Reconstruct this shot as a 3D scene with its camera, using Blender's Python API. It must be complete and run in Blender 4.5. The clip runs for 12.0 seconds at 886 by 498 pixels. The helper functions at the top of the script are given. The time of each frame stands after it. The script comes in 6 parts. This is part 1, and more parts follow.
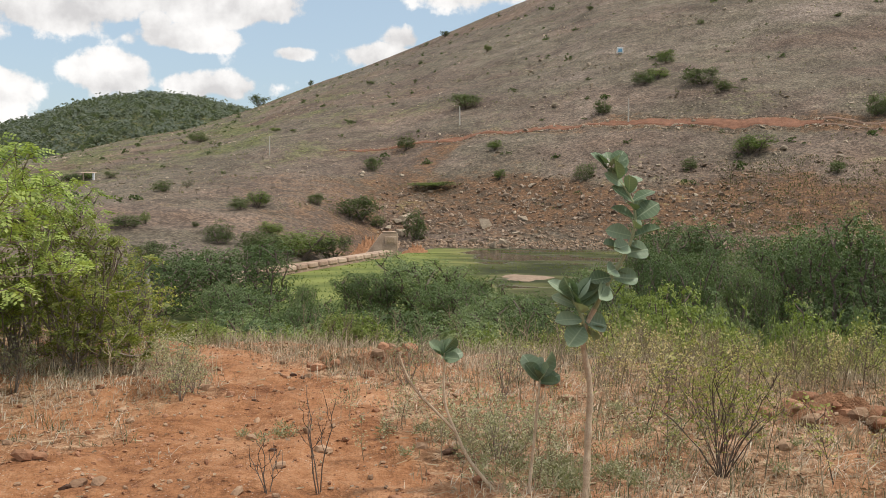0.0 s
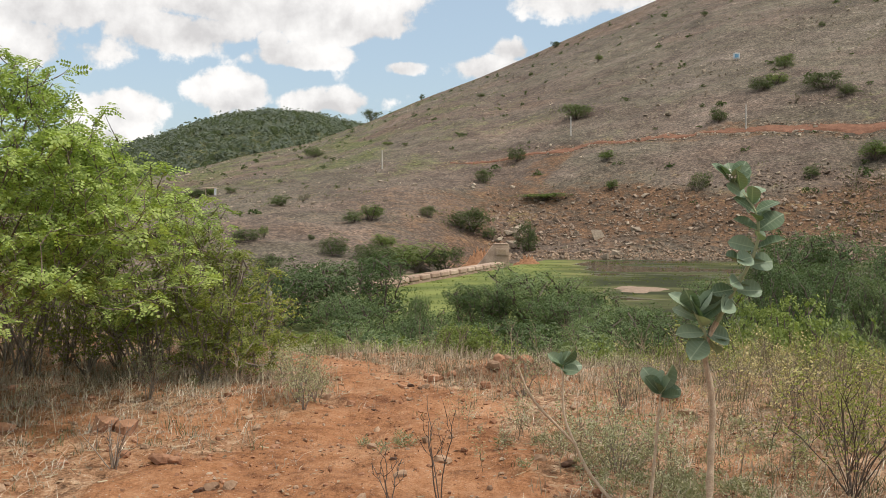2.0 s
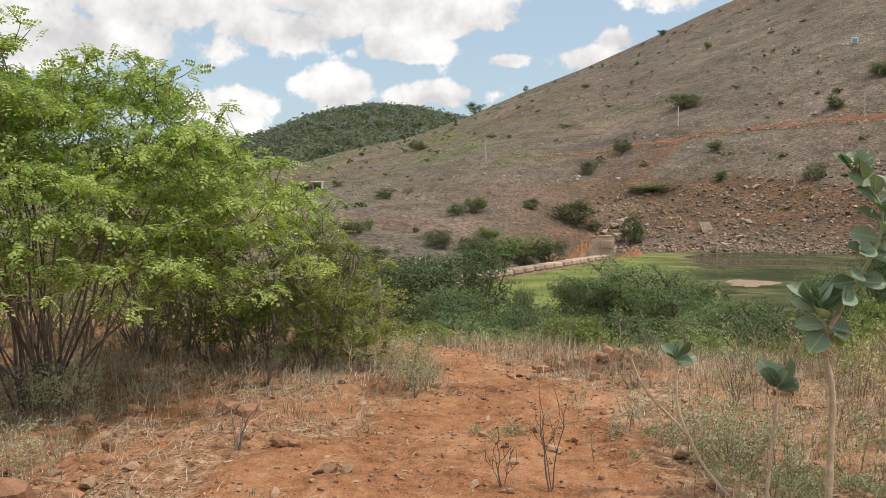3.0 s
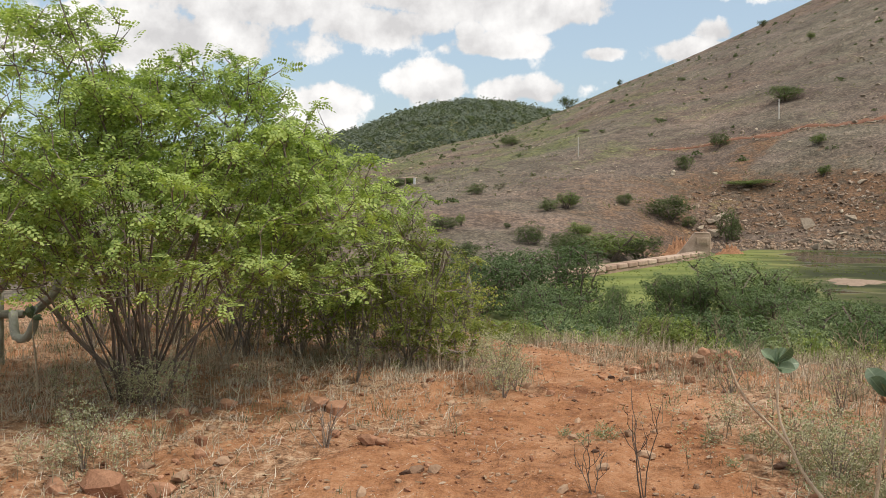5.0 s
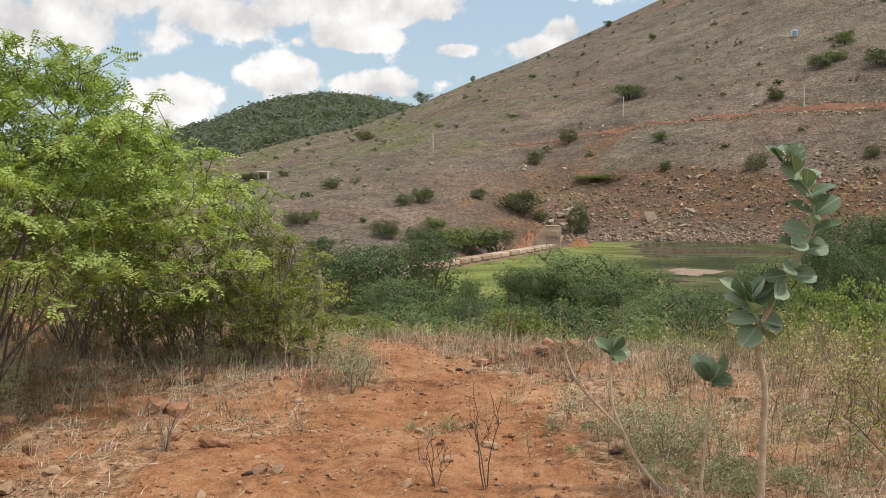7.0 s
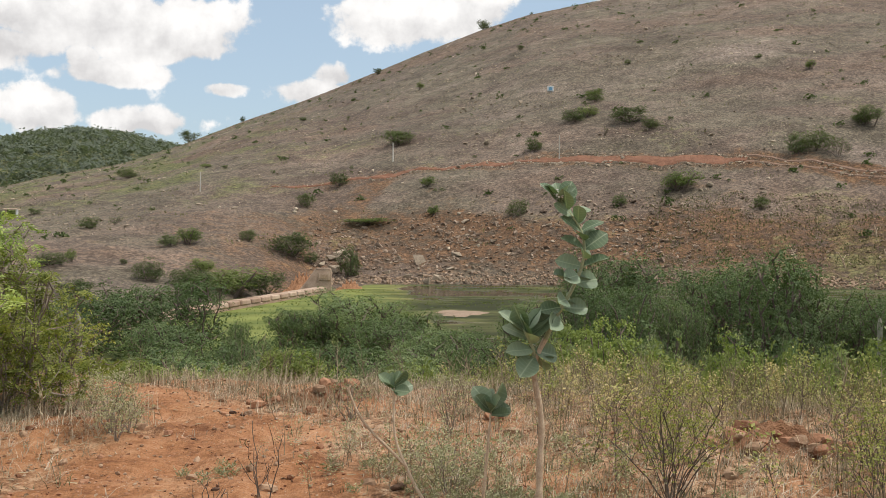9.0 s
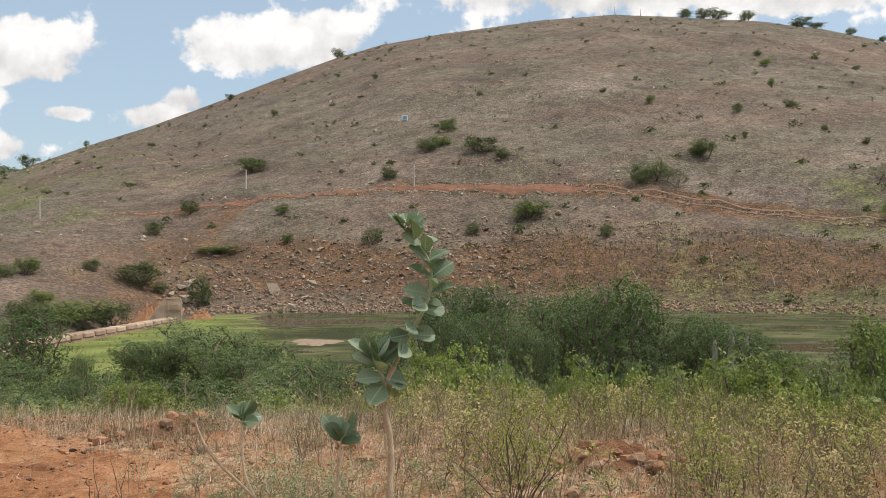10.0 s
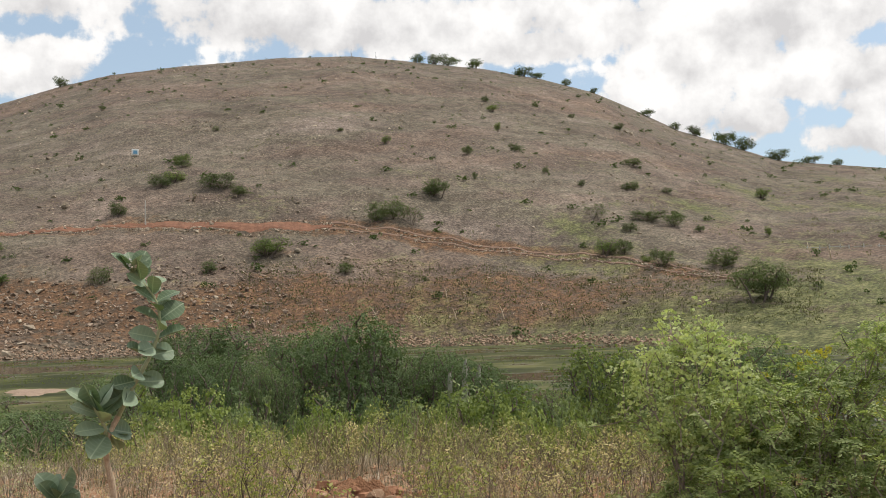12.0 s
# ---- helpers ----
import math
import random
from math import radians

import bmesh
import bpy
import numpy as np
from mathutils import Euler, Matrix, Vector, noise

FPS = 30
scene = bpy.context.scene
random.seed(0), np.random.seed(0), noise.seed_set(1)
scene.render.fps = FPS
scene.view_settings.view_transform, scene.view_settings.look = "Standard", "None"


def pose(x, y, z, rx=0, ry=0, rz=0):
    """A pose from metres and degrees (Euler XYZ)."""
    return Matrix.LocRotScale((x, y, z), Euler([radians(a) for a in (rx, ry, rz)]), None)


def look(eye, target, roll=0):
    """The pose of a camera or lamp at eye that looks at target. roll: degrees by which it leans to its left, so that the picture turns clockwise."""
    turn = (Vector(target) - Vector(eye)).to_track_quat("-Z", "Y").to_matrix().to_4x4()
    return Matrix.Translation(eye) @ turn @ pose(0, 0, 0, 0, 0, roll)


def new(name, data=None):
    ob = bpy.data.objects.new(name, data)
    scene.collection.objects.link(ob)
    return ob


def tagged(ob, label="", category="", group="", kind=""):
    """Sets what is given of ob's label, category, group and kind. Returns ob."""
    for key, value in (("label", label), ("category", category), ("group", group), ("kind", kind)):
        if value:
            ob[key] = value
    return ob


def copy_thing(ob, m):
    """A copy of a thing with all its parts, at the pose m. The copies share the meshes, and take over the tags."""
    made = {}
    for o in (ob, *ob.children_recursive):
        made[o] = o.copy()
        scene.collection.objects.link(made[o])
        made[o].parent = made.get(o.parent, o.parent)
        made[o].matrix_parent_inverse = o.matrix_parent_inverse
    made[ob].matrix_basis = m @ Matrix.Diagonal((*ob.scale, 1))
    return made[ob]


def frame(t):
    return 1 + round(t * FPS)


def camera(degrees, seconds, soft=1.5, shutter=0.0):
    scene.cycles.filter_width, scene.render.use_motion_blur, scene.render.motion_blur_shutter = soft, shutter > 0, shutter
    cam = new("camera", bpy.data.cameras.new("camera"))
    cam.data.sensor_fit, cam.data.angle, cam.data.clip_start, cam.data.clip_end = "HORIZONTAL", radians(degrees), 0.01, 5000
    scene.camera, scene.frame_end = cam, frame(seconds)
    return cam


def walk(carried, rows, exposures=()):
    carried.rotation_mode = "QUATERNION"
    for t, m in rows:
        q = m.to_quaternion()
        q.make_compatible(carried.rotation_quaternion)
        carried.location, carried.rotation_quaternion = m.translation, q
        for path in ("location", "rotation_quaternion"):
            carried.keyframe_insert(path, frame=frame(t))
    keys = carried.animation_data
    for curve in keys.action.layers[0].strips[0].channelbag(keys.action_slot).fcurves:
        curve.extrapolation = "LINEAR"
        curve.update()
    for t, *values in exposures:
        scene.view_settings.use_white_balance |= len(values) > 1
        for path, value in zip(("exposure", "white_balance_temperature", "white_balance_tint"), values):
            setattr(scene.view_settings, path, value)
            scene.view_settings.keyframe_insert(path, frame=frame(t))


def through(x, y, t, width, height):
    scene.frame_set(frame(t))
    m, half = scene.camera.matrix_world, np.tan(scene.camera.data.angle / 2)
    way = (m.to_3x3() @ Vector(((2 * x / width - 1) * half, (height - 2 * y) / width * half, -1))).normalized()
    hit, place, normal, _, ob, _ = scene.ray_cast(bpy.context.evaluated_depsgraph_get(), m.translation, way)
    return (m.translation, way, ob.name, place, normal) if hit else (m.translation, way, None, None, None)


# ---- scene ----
# ---- camera and its walk ----
cam = camera(50.0, 12.0, soft=0.75)
ROWS = [
    (0.0, 0.000, 0.000, 1.600, -0.00, -2.90, 0.40),
    (0.5, -0.011, 0.003, 1.600, 1.78, -2.94, 0.17),
    (1.0, -0.012, -0.016, 1.606, 2.65, -2.61, -0.00),
    (1.5, -0.026, -0.046, 1.610, 4.72, -2.17, -0.14),
    (2.0, -0.038, -0.063, 1.609, 6.69, -2.21, -0.16),
    (2.5, -0.057, -0.112, 1.605, 10.02, -2.42, -0.19),
    (3.0, -0.078, -0.154, 1.603, 12.91, -2.63, -0.37),
    (3.5, -0.091, -0.166, 1.604, 14.79, -2.66, -0.20),
    (5.5, -0.085, 0.007, 1.621, 18.74, -2.91, -0.39),
    (6.0, -0.056, 0.049, 1.620, 16.82, -2.66, -0.37),
    (6.5, -0.034, 0.034, 1.619, 12.95, -3.30, -0.45),
    (7.0, -0.014, -0.015, 1.623, 9.79, -3.27, -0.42),
    (9.0, -0.086, 0.043, 1.570, -4.01, -0.69, 0.22),
    (9.5, -0.065, 0.033, 1.574, -8.45, 0.38, 0.15),
    (10.0, -0.061, -0.041, 1.577, -12.69, 0.99, -0.12),
    (10.5, -0.072, -0.120, 1.577, -16.22, 1.87, -0.26),
    (11.0, -0.036, -0.052, 1.584, -19.21, 2.65, -0.54),
    (11.5, -0.034, -0.066, 1.586, -23.26, 3.04, -0.81),
    (12.0, -0.030, -0.021, 1.583, -28.35, 3.08, -1.22),
]
walk(cam, [(t, pose(0, 0, 0, 0, 0, yaw) @ Matrix.Translation(Matrix.Rotation(radians(-yaw), 3, "Z") @ Vector((x, y, z))) @ pose(0, 0, 0, 90 + pitch, 0, 0) @ pose(0, 0, 0, 0, 0, roll)) for t, x, y, z, yaw, pitch, roll in ROWS])

# ---- world and sun ----
SUN_AZ, SUN_EL = 102.0, 61.0   # degrees clockwise from the y axis, and above the horizon
world = bpy.data.worlds.new("sky")
scene.world = world
world.use_nodes = True
wt = world.node_tree
wt.nodes.clear()


def wnode(kind, *values, **props):
    n = wt.nodes.new(kind)
    for key, value in props.items():
        setattr(n, key, value)
    for k, v in enumerate(values):
        if isinstance(v, bpy.types.NodeSocket):
            wt.links.new(v, n.inputs[k])
        elif v is not None:
            n.inputs[k].default_value = v
    return n


def wmath(op, a, b=0.0, clamp=False):
    return wnode("ShaderNodeMath", a, b, operation=op, use_clamp=clamp).outputs[0]


# clouds: azimuth, elevation, half width, half height in degrees
CLOUDS = [(35.5, 9.6, 12.0, 2.0), (15.0, 9.2, 3.2, 0.75), (16.8, 9.9, 0.9, 0.8), (16.3, 12.1, 10.8, 1.6), (25.3, 5.9, 2.2, 1.2),
          (26.2, 4.5, 2.2, 1.1), (19.3, 6.9, 2.2, 1.3), (13.2, 6.5, 2.8, 0.9), (8.9, 8.6, 1.3, 0.5), (3.7, 8.6, 2.8, 0.9)]
CLOUDS += [(2.4, 9.6, 1.6, 0.8), (12.0, 11.3, 5.0, 1.5), (-1.6, 12.9, 4.6, 1.7), (-5.0, 13.4, 3.2, 1.7), (-26.0, 16.4, 16.0, 2.0),
           (-40.9, 11.4, 3.0, 1.7), (-47.0, 15.8, 10.5, 2.4), (-51.3, 12.1, 6.0, 1.5), (-53.5, 8.6, 4.3, 1.5), (-19.5, 17.0, 13.0, 2.4), (-44.0, 13.4, 5.0, 1.6), (-33.0, 15.0, 7.0, 1.2), (-55.0, 10.4, 5.0, 1.2), (-42.0, 10.6, 4.2, 2.0), (-46.5, 9.9, 3.0, 1.4)]
CLOUDS += [(-4.9, 17.3, 3.5, 1.8), (30.0, 11.6, 8.0, 2.0), (22.5, 10.4, 5.0, 1.3), (25.0, 22.0, 22.0, 5.0), (-30.0, 27.0, 25.0, 6.0), (60.0, 14.0, 14.0, 6.0), (-80.0, 14.0, 14.0, 6.0)]
ray = wnode("ShaderNodeTexCoord").outputs["Generated"]
sep = wnode("ShaderNodeSeparateXYZ", ray)
az_deg = wmath("MULTIPLY", wmath("ARCTAN2", wmath("MULTIPLY", sep.outputs[0], -1.0), sep.outputs[1]), 57.2958)
el_deg = wmath("MULTIPLY", wmath("ARCSINE", sep.outputs[2]), 57.2958)
wispy = wnode("ShaderNodeTexNoise", ray, noise_dimensions="3D")
wispy.inputs["Scale"].default_value, wispy.inputs["Detail"].default_value, wispy.inputs["Roughness"].default_value = 20.0, 7.0, 0.56
broad = wnode("ShaderNodeTexNoise", ray)
broad.inputs["Scale"].default_value, broad.inputs["Detail"].default_value = 6.0, 5.0
thick, above = None, None
for a, e, w, h in CLOUDS:
    du = wmath("DIVIDE", wmath("SUBTRACT", az_deg, a), w)
    dv = wmath("DIVIDE", wmath("SUBTRACT", el_deg, e), h)
    d2 = wmath("ADD", wmath("MULTIPLY", du, du), wmath("MULTIPLY", dv, dv))
    v = wmath("SUBTRACT", 1.0, wmath("SQRT", d2))
    thick = v if thick is None else wmath("MAXIMUM", thick, v)
    lit = wmath("MULTIPLY", dv, wmath("MAXIMUM", v, 0.0))
    above = lit if above is None else wmath("ADD", above, lit)
thick = wmath("MAXIMUM", thick, wmath("MULTIPLY", wmath("SUBTRACT", el_deg, 24.0), 0.02))
thick = wmath("ADD", thick, wmath("MULTIPLY", wmath("SUBTRACT", wispy.outputs[0], 0.5), 2.6))
thick = wmath("ADD", thick, wmath("MULTIPLY", wmath("SUBTRACT", broad.outputs[0], 0.5), 0.9))
cover = wnode("ShaderNodeMapRange", thick, -0.08, 0.22, 0.0, 1.0, interpolation_type="SMOOTHSTEP").outputs[0]
shade = wmath("ADD", wmath("MULTIPLY", above, 0.8), wmath("MULTIPLY", wmath("SUBTRACT", wispy.outputs[0], 0.45), 3.6))
tone = wnode("ShaderNodeMix", wmath("ADD", shade, 0.40, True), data_type="RGBA")
tone.inputs[6].default_value, tone.inputs[7].default_value = (0.72, 0.705, 0.705, 1), (1.08, 1.06, 1.04, 1)
sky_tex = wnode("ShaderNodeTexSky", sky_type="NISHITA", sun_disc=False, sun_elevation=radians(SUN_EL), sun_rotation=radians(SUN_AZ), altitude=400.0, air_density=1.0, dust_density=2.5, ozone_density=1.0)
hazy = wnode("ShaderNodeMix", 0.42, data_type="RGBA")
wt.links.new(sky_tex.outputs[0], hazy.inputs[6])
hazy.inputs[7].default_value = (4.1, 5.0, 5.5, 1)
clear_sky = wnode("ShaderNodeBackground", hazy.outputs[2], 0.15)
cloudy = wnode("ShaderNodeBackground", tone.outputs[2], 0.96)
sky_mix = wnode("ShaderNodeMixShader", cover, clear_sky.outputs[0], cloudy.outputs[0])
wt.links.new(sky_mix.outputs[0], wnode("ShaderNodeOutputWorld").inputs[0])
sun = new("sun", bpy.data.lights.new("sun", "SUN"))
sun.data.energy, sun.data.angle, sun.data.color = 3.0, radians(4.0), (1.0, 0.95, 0.88)
sa, se = radians(SUN_AZ), radians(SUN_EL)
sun.matrix_world = look((math.sin(sa) * math.cos(se) * 50, math.cos(sa) * math.cos(se) * 50, math.sin(se) * 50), (0, 0, 0))


# ---- materials ----
def shader(name, rough=0.9):
    m = bpy.data.materials.new(name)
    m.use_nodes = True
    b = m.node_tree.nodes["Principled BSDF"]
    b.inputs["Roughness"].default_value = rough
    b.inputs["Specular IOR Level"].default_value = 0.25
    return m, m.node_tree, b


def node(nt, kind, links=(), **props):
    n = nt.nodes.new(kind)
    for key, value in props.items():
        setattr(n, key, value)
    for key, value in links:
        if isinstance(value, bpy.types.NodeSocket):
            nt.links.new(value, n.inputs[key])
        else:
            n.inputs[key].default_value = value
    return n


def noise_of(nt, scale, detail=5.0, rough=0.6, vec=None):
    n = node(nt, "ShaderNodeTexNoise", [("Scale", scale), ("Detail", detail), ("Roughness", rough)])
    if vec is None:
        vec = node(nt, "ShaderNodeNewGeometry").outputs["Position"]
    nt.links.new(vec, n.inputs["Vector"])
    return n.outputs[0]


def ramp(nt, fac, stops):
    n = node(nt, "ShaderNodeValToRGB", [(0, fac)])
    e = n.color_ramp.elements
    while len(e) < len(stops):
        e.new(0.5)
    for k, (p, c) in enumerate(stops):
        e[k].position, e[k].color = p, (*c, 1)
    return n.outputs[0]


def mixed(nt, fac, a, b, blend="MIX"):
    n = node(nt, "ShaderNodeMix", data_type="RGBA", blend_type=blend)
    for k, v in ((0, fac), (6, a), (7, b)):
        if isinstance(v, bpy.types.NodeSocket):
            nt.links.new(v, n.inputs[k])
        else:
            n.inputs[k].default_value = v if k == 0 else (*v, 1)
    return n.outputs[2]


def calc(nt, op, a, b=0.0, clamp=False):
    return node(nt, "ShaderNodeMath", [(0, a), (1, b)], operation=op, use_clamp=clamp).outputs[0]


def bump(nt, b, height, strength, distance):
    n = node(nt, "ShaderNodeBump", [("Strength", strength), ("Distance", distance), ("Height", height)])
    nt.links.new(n.outputs[0], b.inputs["Normal"])


def leaf_mat(name, dark, light, gloss=0.5, through=0.25, back=None):
    """Leaves: colour varies from clump to clump and from leaf to leaf, and some light comes through."""
    m, nt, b = shader(name, gloss + 0.2)
    b.inputs["Specular IOR Level"].default_value = 0.12
    geo = node(nt, "ShaderNodeNewGeometry")
    fac = calc(nt, "ADD", calc(nt, "MULTIPLY", geo.outputs["Random Per Island"], 0.5), calc(nt, "MULTIPLY", noise_of(nt, 1.3, 3.0), 0.6))
    obj = node(nt, "ShaderNodeObjectInfo").outputs["Random"]
    fac = calc(nt, "ADD", fac, calc(nt, "MULTIPLY", calc(nt, "SUBTRACT", obj, 0.5), 0.35))
    col = ramp(nt, fac, [(0.25, dark), (0.85, light)])
    nt.links.new(col, b.inputs["Base Color"])
    tr = node(nt, "ShaderNodeBsdfTranslucent", [(0, mixed(nt, 1.0, col, (1.0, 1.1, 0.5), "MULTIPLY"))])
    mx = node(nt, "ShaderNodeMixShader", [(0, through), (1, b.outputs[0]), (2, tr.outputs[0])])
    nt.links.new(mx.outputs[0], nt.nodes["Material Output"].inputs[0])
    return m


def plain_mat(name, dark, light, scale, rough=0.9, bumpy=0.3, depth=0.01, detail=6.0):
    m, nt, b = shader(name, rough)
    f = noise_of(nt, scale, detail)
    g = noise_of(nt, scale * 7, 4.0)
    obj = node(nt, "ShaderNodeObjectInfo").outputs["Random"]
    isl = node(nt, "ShaderNodeNewGeometry").outputs["Random Per Island"]
    fac = calc(nt, "ADD", calc(nt, "MULTIPLY", f, 0.6), calc(nt, "MULTIPLY", g, 0.4))
    fac = calc(nt, "ADD", fac, calc(nt, "MULTIPLY", calc(nt, "SUBTRACT", calc(nt, "ADD", obj, isl), 1.0), 0.25))
    nt.links.new(ramp(nt, fac, [(0.3, dark), (0.7, light)]), b.inputs["Base Color"])
    bump(nt, b, calc(nt, "ADD", f, g), bumpy, depth)
    return m


def ground_material():
    """Bare red soil, stony grey-brown slopes, dry turf and green; the zones come with the mesh."""
    m, nt, b = shader("earth", 0.95)
    att = node(nt, "ShaderNodeAttribute", attribute_name="zones")
    sp = node(nt, "ShaderNodeSeparateColor", [(0, att.outputs["Color"])])
    soil_z, green_z, red_z = sp.outputs[0], sp.outputs[1], sp.outputs[2]
    n1, n2, n3 = noise_of(nt, 0.9, 8.0, 0.65), noise_of(nt, 9.0, 8.0, 0.7), noise_of(nt, 0.06, 7.0, 0.65)
    n4 = noise_of(nt, 45.0, 5.0, 0.7)
    n5 = noise_of(nt, 0.35, 8.0, 0.75)
    soil = ramp(nt, calc(nt, "ADD", calc(nt, "MULTIPLY", n1, 0.45), calc(nt, "ADD", calc(nt, "MULTIPLY", n2, 0.35), calc(nt, "MULTIPLY", n4, 0.2))),
                [(0.39, (0.15, 0.06, 0.027)), (0.49, (0.34, 0.155, 0.07)), (0.60, (0.48, 0.265, 0.145))])
    litter = ramp(nt, calc(nt, "ADD", calc(nt, "MULTIPLY", n2, 0.6), calc(nt, "MULTIPLY", n4, 0.4)),
                  [(0.40, (0.10, 0.055, 0.03)), (0.5, (0.34, 0.19, 0.105)), (0.60, (0.56, 0.40, 0.26))])
    slope = ramp(nt, calc(nt, "ADD", calc(nt, "MULTIPLY", n3, 0.4), calc(nt, "ADD", calc(nt, "MULTIPLY", n5, 0.35), calc(nt, "MULTIPLY", n1, 0.25))),
                 [(0.38, (0.075, 0.059, 0.046)), (0.47, (0.118, 0.094, 0.073)), (0.54, (0.16, 0.13, 0.102)), (0.63, (0.24, 0.20, 0.162))])
    at = node(nt, "ShaderNodeNewGeometry").outputs["Position"]
    band = noise_of(nt, 0.028, 6.0, 0.6, node(nt, "ShaderNodeMapping", [("Vector", at), ("Scale", (0.6, 0.9, 2.2))]).outputs[0])
    slope = mixed(nt, 1.0, slope, ramp(nt, band, [(0.36, (1.10, 0.97, 0.92)), (0.47, (1.0, 0.96, 0.97)), (0.54, (0.93, 0.985, 0.93)), (0.64, (1.14, 1.13, 1.18))]), "MULTIPLY")
    row = noise_of(nt, 0.5, 6.0, 0.7, node(nt, "ShaderNodeMapping", [("Vector", at), ("Scale", (0.9, 0.9, 2.0))]).outputs[0])
    slope = mixed(nt, 1.0, slope, ramp(nt, row, [(0.36, (0.78, 0.78, 0.77)), (0.48, (1.0, 1.0, 1.0)), (0.64, (1.14, 1.13, 1.12))]), "MULTIPLY")
    red = ramp(nt, calc(nt, "ADD", calc(nt, "MULTIPLY", n5, 0.6), calc(nt, "MULTIPLY", n1, 0.4)), [(0.39, (0.047, 0.031, 0.019)), (0.5, (0.118, 0.067, 0.037)), (0.62, (0.19, 0.113, 0.065))])
    green = ramp(nt, calc(nt, "ADD", calc(nt, "MULTIPLY", n5, 0.6), calc(nt, "MULTIPLY", n1, 0.4)), [(0.39, (0.045, 0.055, 0.025)), (0.5, (0.11, 0.116, 0.048)), (0.62, (0.185, 0.18, 0.085))])
    grit = noise_of(nt, 2.6, 5.0, 0.75)
    broken = calc(nt, "MULTIPLY", calc(nt, "SUBTRACT", calc(nt, "ADD", calc(nt, "MULTIPLY", n1, 0.5), calc(nt, "MULTIPLY", n5, 0.5)), 0.5), 2.2)
    pick = lambda z: node(nt, "ShaderNodeMapRange", [(0, calc(nt, "ADD", z, broken)), (1, 0.3), (2, 0.7)]).outputs[0]
    nearby = att.outputs["Alpha"]
    pos = node(nt, "ShaderNodeNewGeometry").outputs["Position"]
    cells = node(nt, "ShaderNodeTexVoronoi", [("Vector", pos), ("Scale", 38.0)])
    chip = node(nt, "ShaderNodeMapRange", [(0, cells.outputs["Distance"]), (1, 0.16), (2, 0.26), (3, 1.0), (4, 0.0)]).outputs[0]
    tone_of = node(nt, "ShaderNodeSeparateColor", [(0, cells.outputs["Color"])])
    chip = calc(nt, "MULTIPLY", chip, calc(nt, "GREATER_THAN", tone_of.outputs[0], 0.38))
    chip_col = ramp(nt, tone_of.outputs[1], [(0.0, (0.12, 0.06, 0.04)), (0.5, (0.36, 0.22, 0.14)), (1.0, (0.55, 0.45, 0.36))])
    col = mixed(nt, pick(red_z), slope, red)
    col = mixed(nt, pick(green_z), col, green)
    speck = ramp(nt, grit, [(0.40, (0.62, 0.60, 0.57)), (0.5, (1.0, 1.0, 1.0)), (0.62, (1.75, 1.68, 1.6))])
    col = mixed(nt, 1.0, col, speck, "MULTIPLY")
    col = mixed(nt, nearby, col, mixed(nt, calc(nt, "MULTIPLY", chip, 0.75), mixed(nt, pick(soil_z), litter, soil), chip_col))
    nt.links.new(col, b.inputs["Base Color"])
    bump(nt, b, calc(nt, "ADD", calc(nt, "MULTIPLY", n2, 0.05), calc(nt, "ADD", calc(nt, "ADD", calc(nt, "MULTIPLY", n4, 0.014), calc(nt, "MULTIPLY", chip, 0.006)), calc(nt, "MULTIPLY", n5, 0.5))), 0.7, 1.0)
    return m


EARTH = ground_material()
BRIGHT_LEAF = leaf_mat("bright_leaf", (0.125, 0.19, 0.05), (0.46, 0.545, 0.18), 0.5, 0.4)
OLIVE_LEAF = leaf_mat("olive_leaf", (0.16, 0.19, 0.055), (0.42, 0.43, 0.135), 0.55, 0.42)
DARK_LEAF = leaf_mat("dark_leaf", (0.075, 0.11, 0.053), (0.19, 0.242, 0.122), 0.6, 0.35)
GREY_LEAF = leaf_mat("grey_leaf", (0.14, 0.18, 0.085), (0.33, 0.37, 0.20), 0.6, 0.4)
HILL_LEAF = leaf_mat("hill_leaf", (0.078, 0.102, 0.048), (0.175, 0.208, 0.10), 0.7, 0.35)
# far woods: leaf green paled and greyed to paint in the haze of distance
HAZED_WOOD_LEAF = leaf_mat("hazed_wood_leaf", (0.125, 0.146, 0.118), (0.19, 0.213, 0.168), 0.8, 0.35)
SILVER_LEAF = leaf_mat("silver_leaf", (0.09, 0.15, 0.09), (0.24, 0.33, 0.22), 0.45, 0.12)
BARK = plain_mat("bark", (0.075, 0.056, 0.045), (0.22, 0.168, 0.135), 14.0, 0.9, 0.5, 0.01)
STRAW = plain_mat("straw", (0.27, 0.215, 0.14), (0.63, 0.535, 0.38), 3.0, 0.9, 0.1)
STONE = plain_mat("stone", (0.13, 0.10, 0.08), (0.40, 0.33, 0.26), 5.0, 0.9, 0.5, 0.02)
TALUS_STONE = plain_mat("talus_stone", (0.12, 0.084, 0.06), (0.42, 0.32, 0.235), 0.8, 0.9, 0.5, 0.1)
HILL_STONE = plain_mat("hill_stone", (0.175, 0.135, 0.097), (0.47, 0.385, 0.285), 0.8, 0.9, 0.5, 0.1)


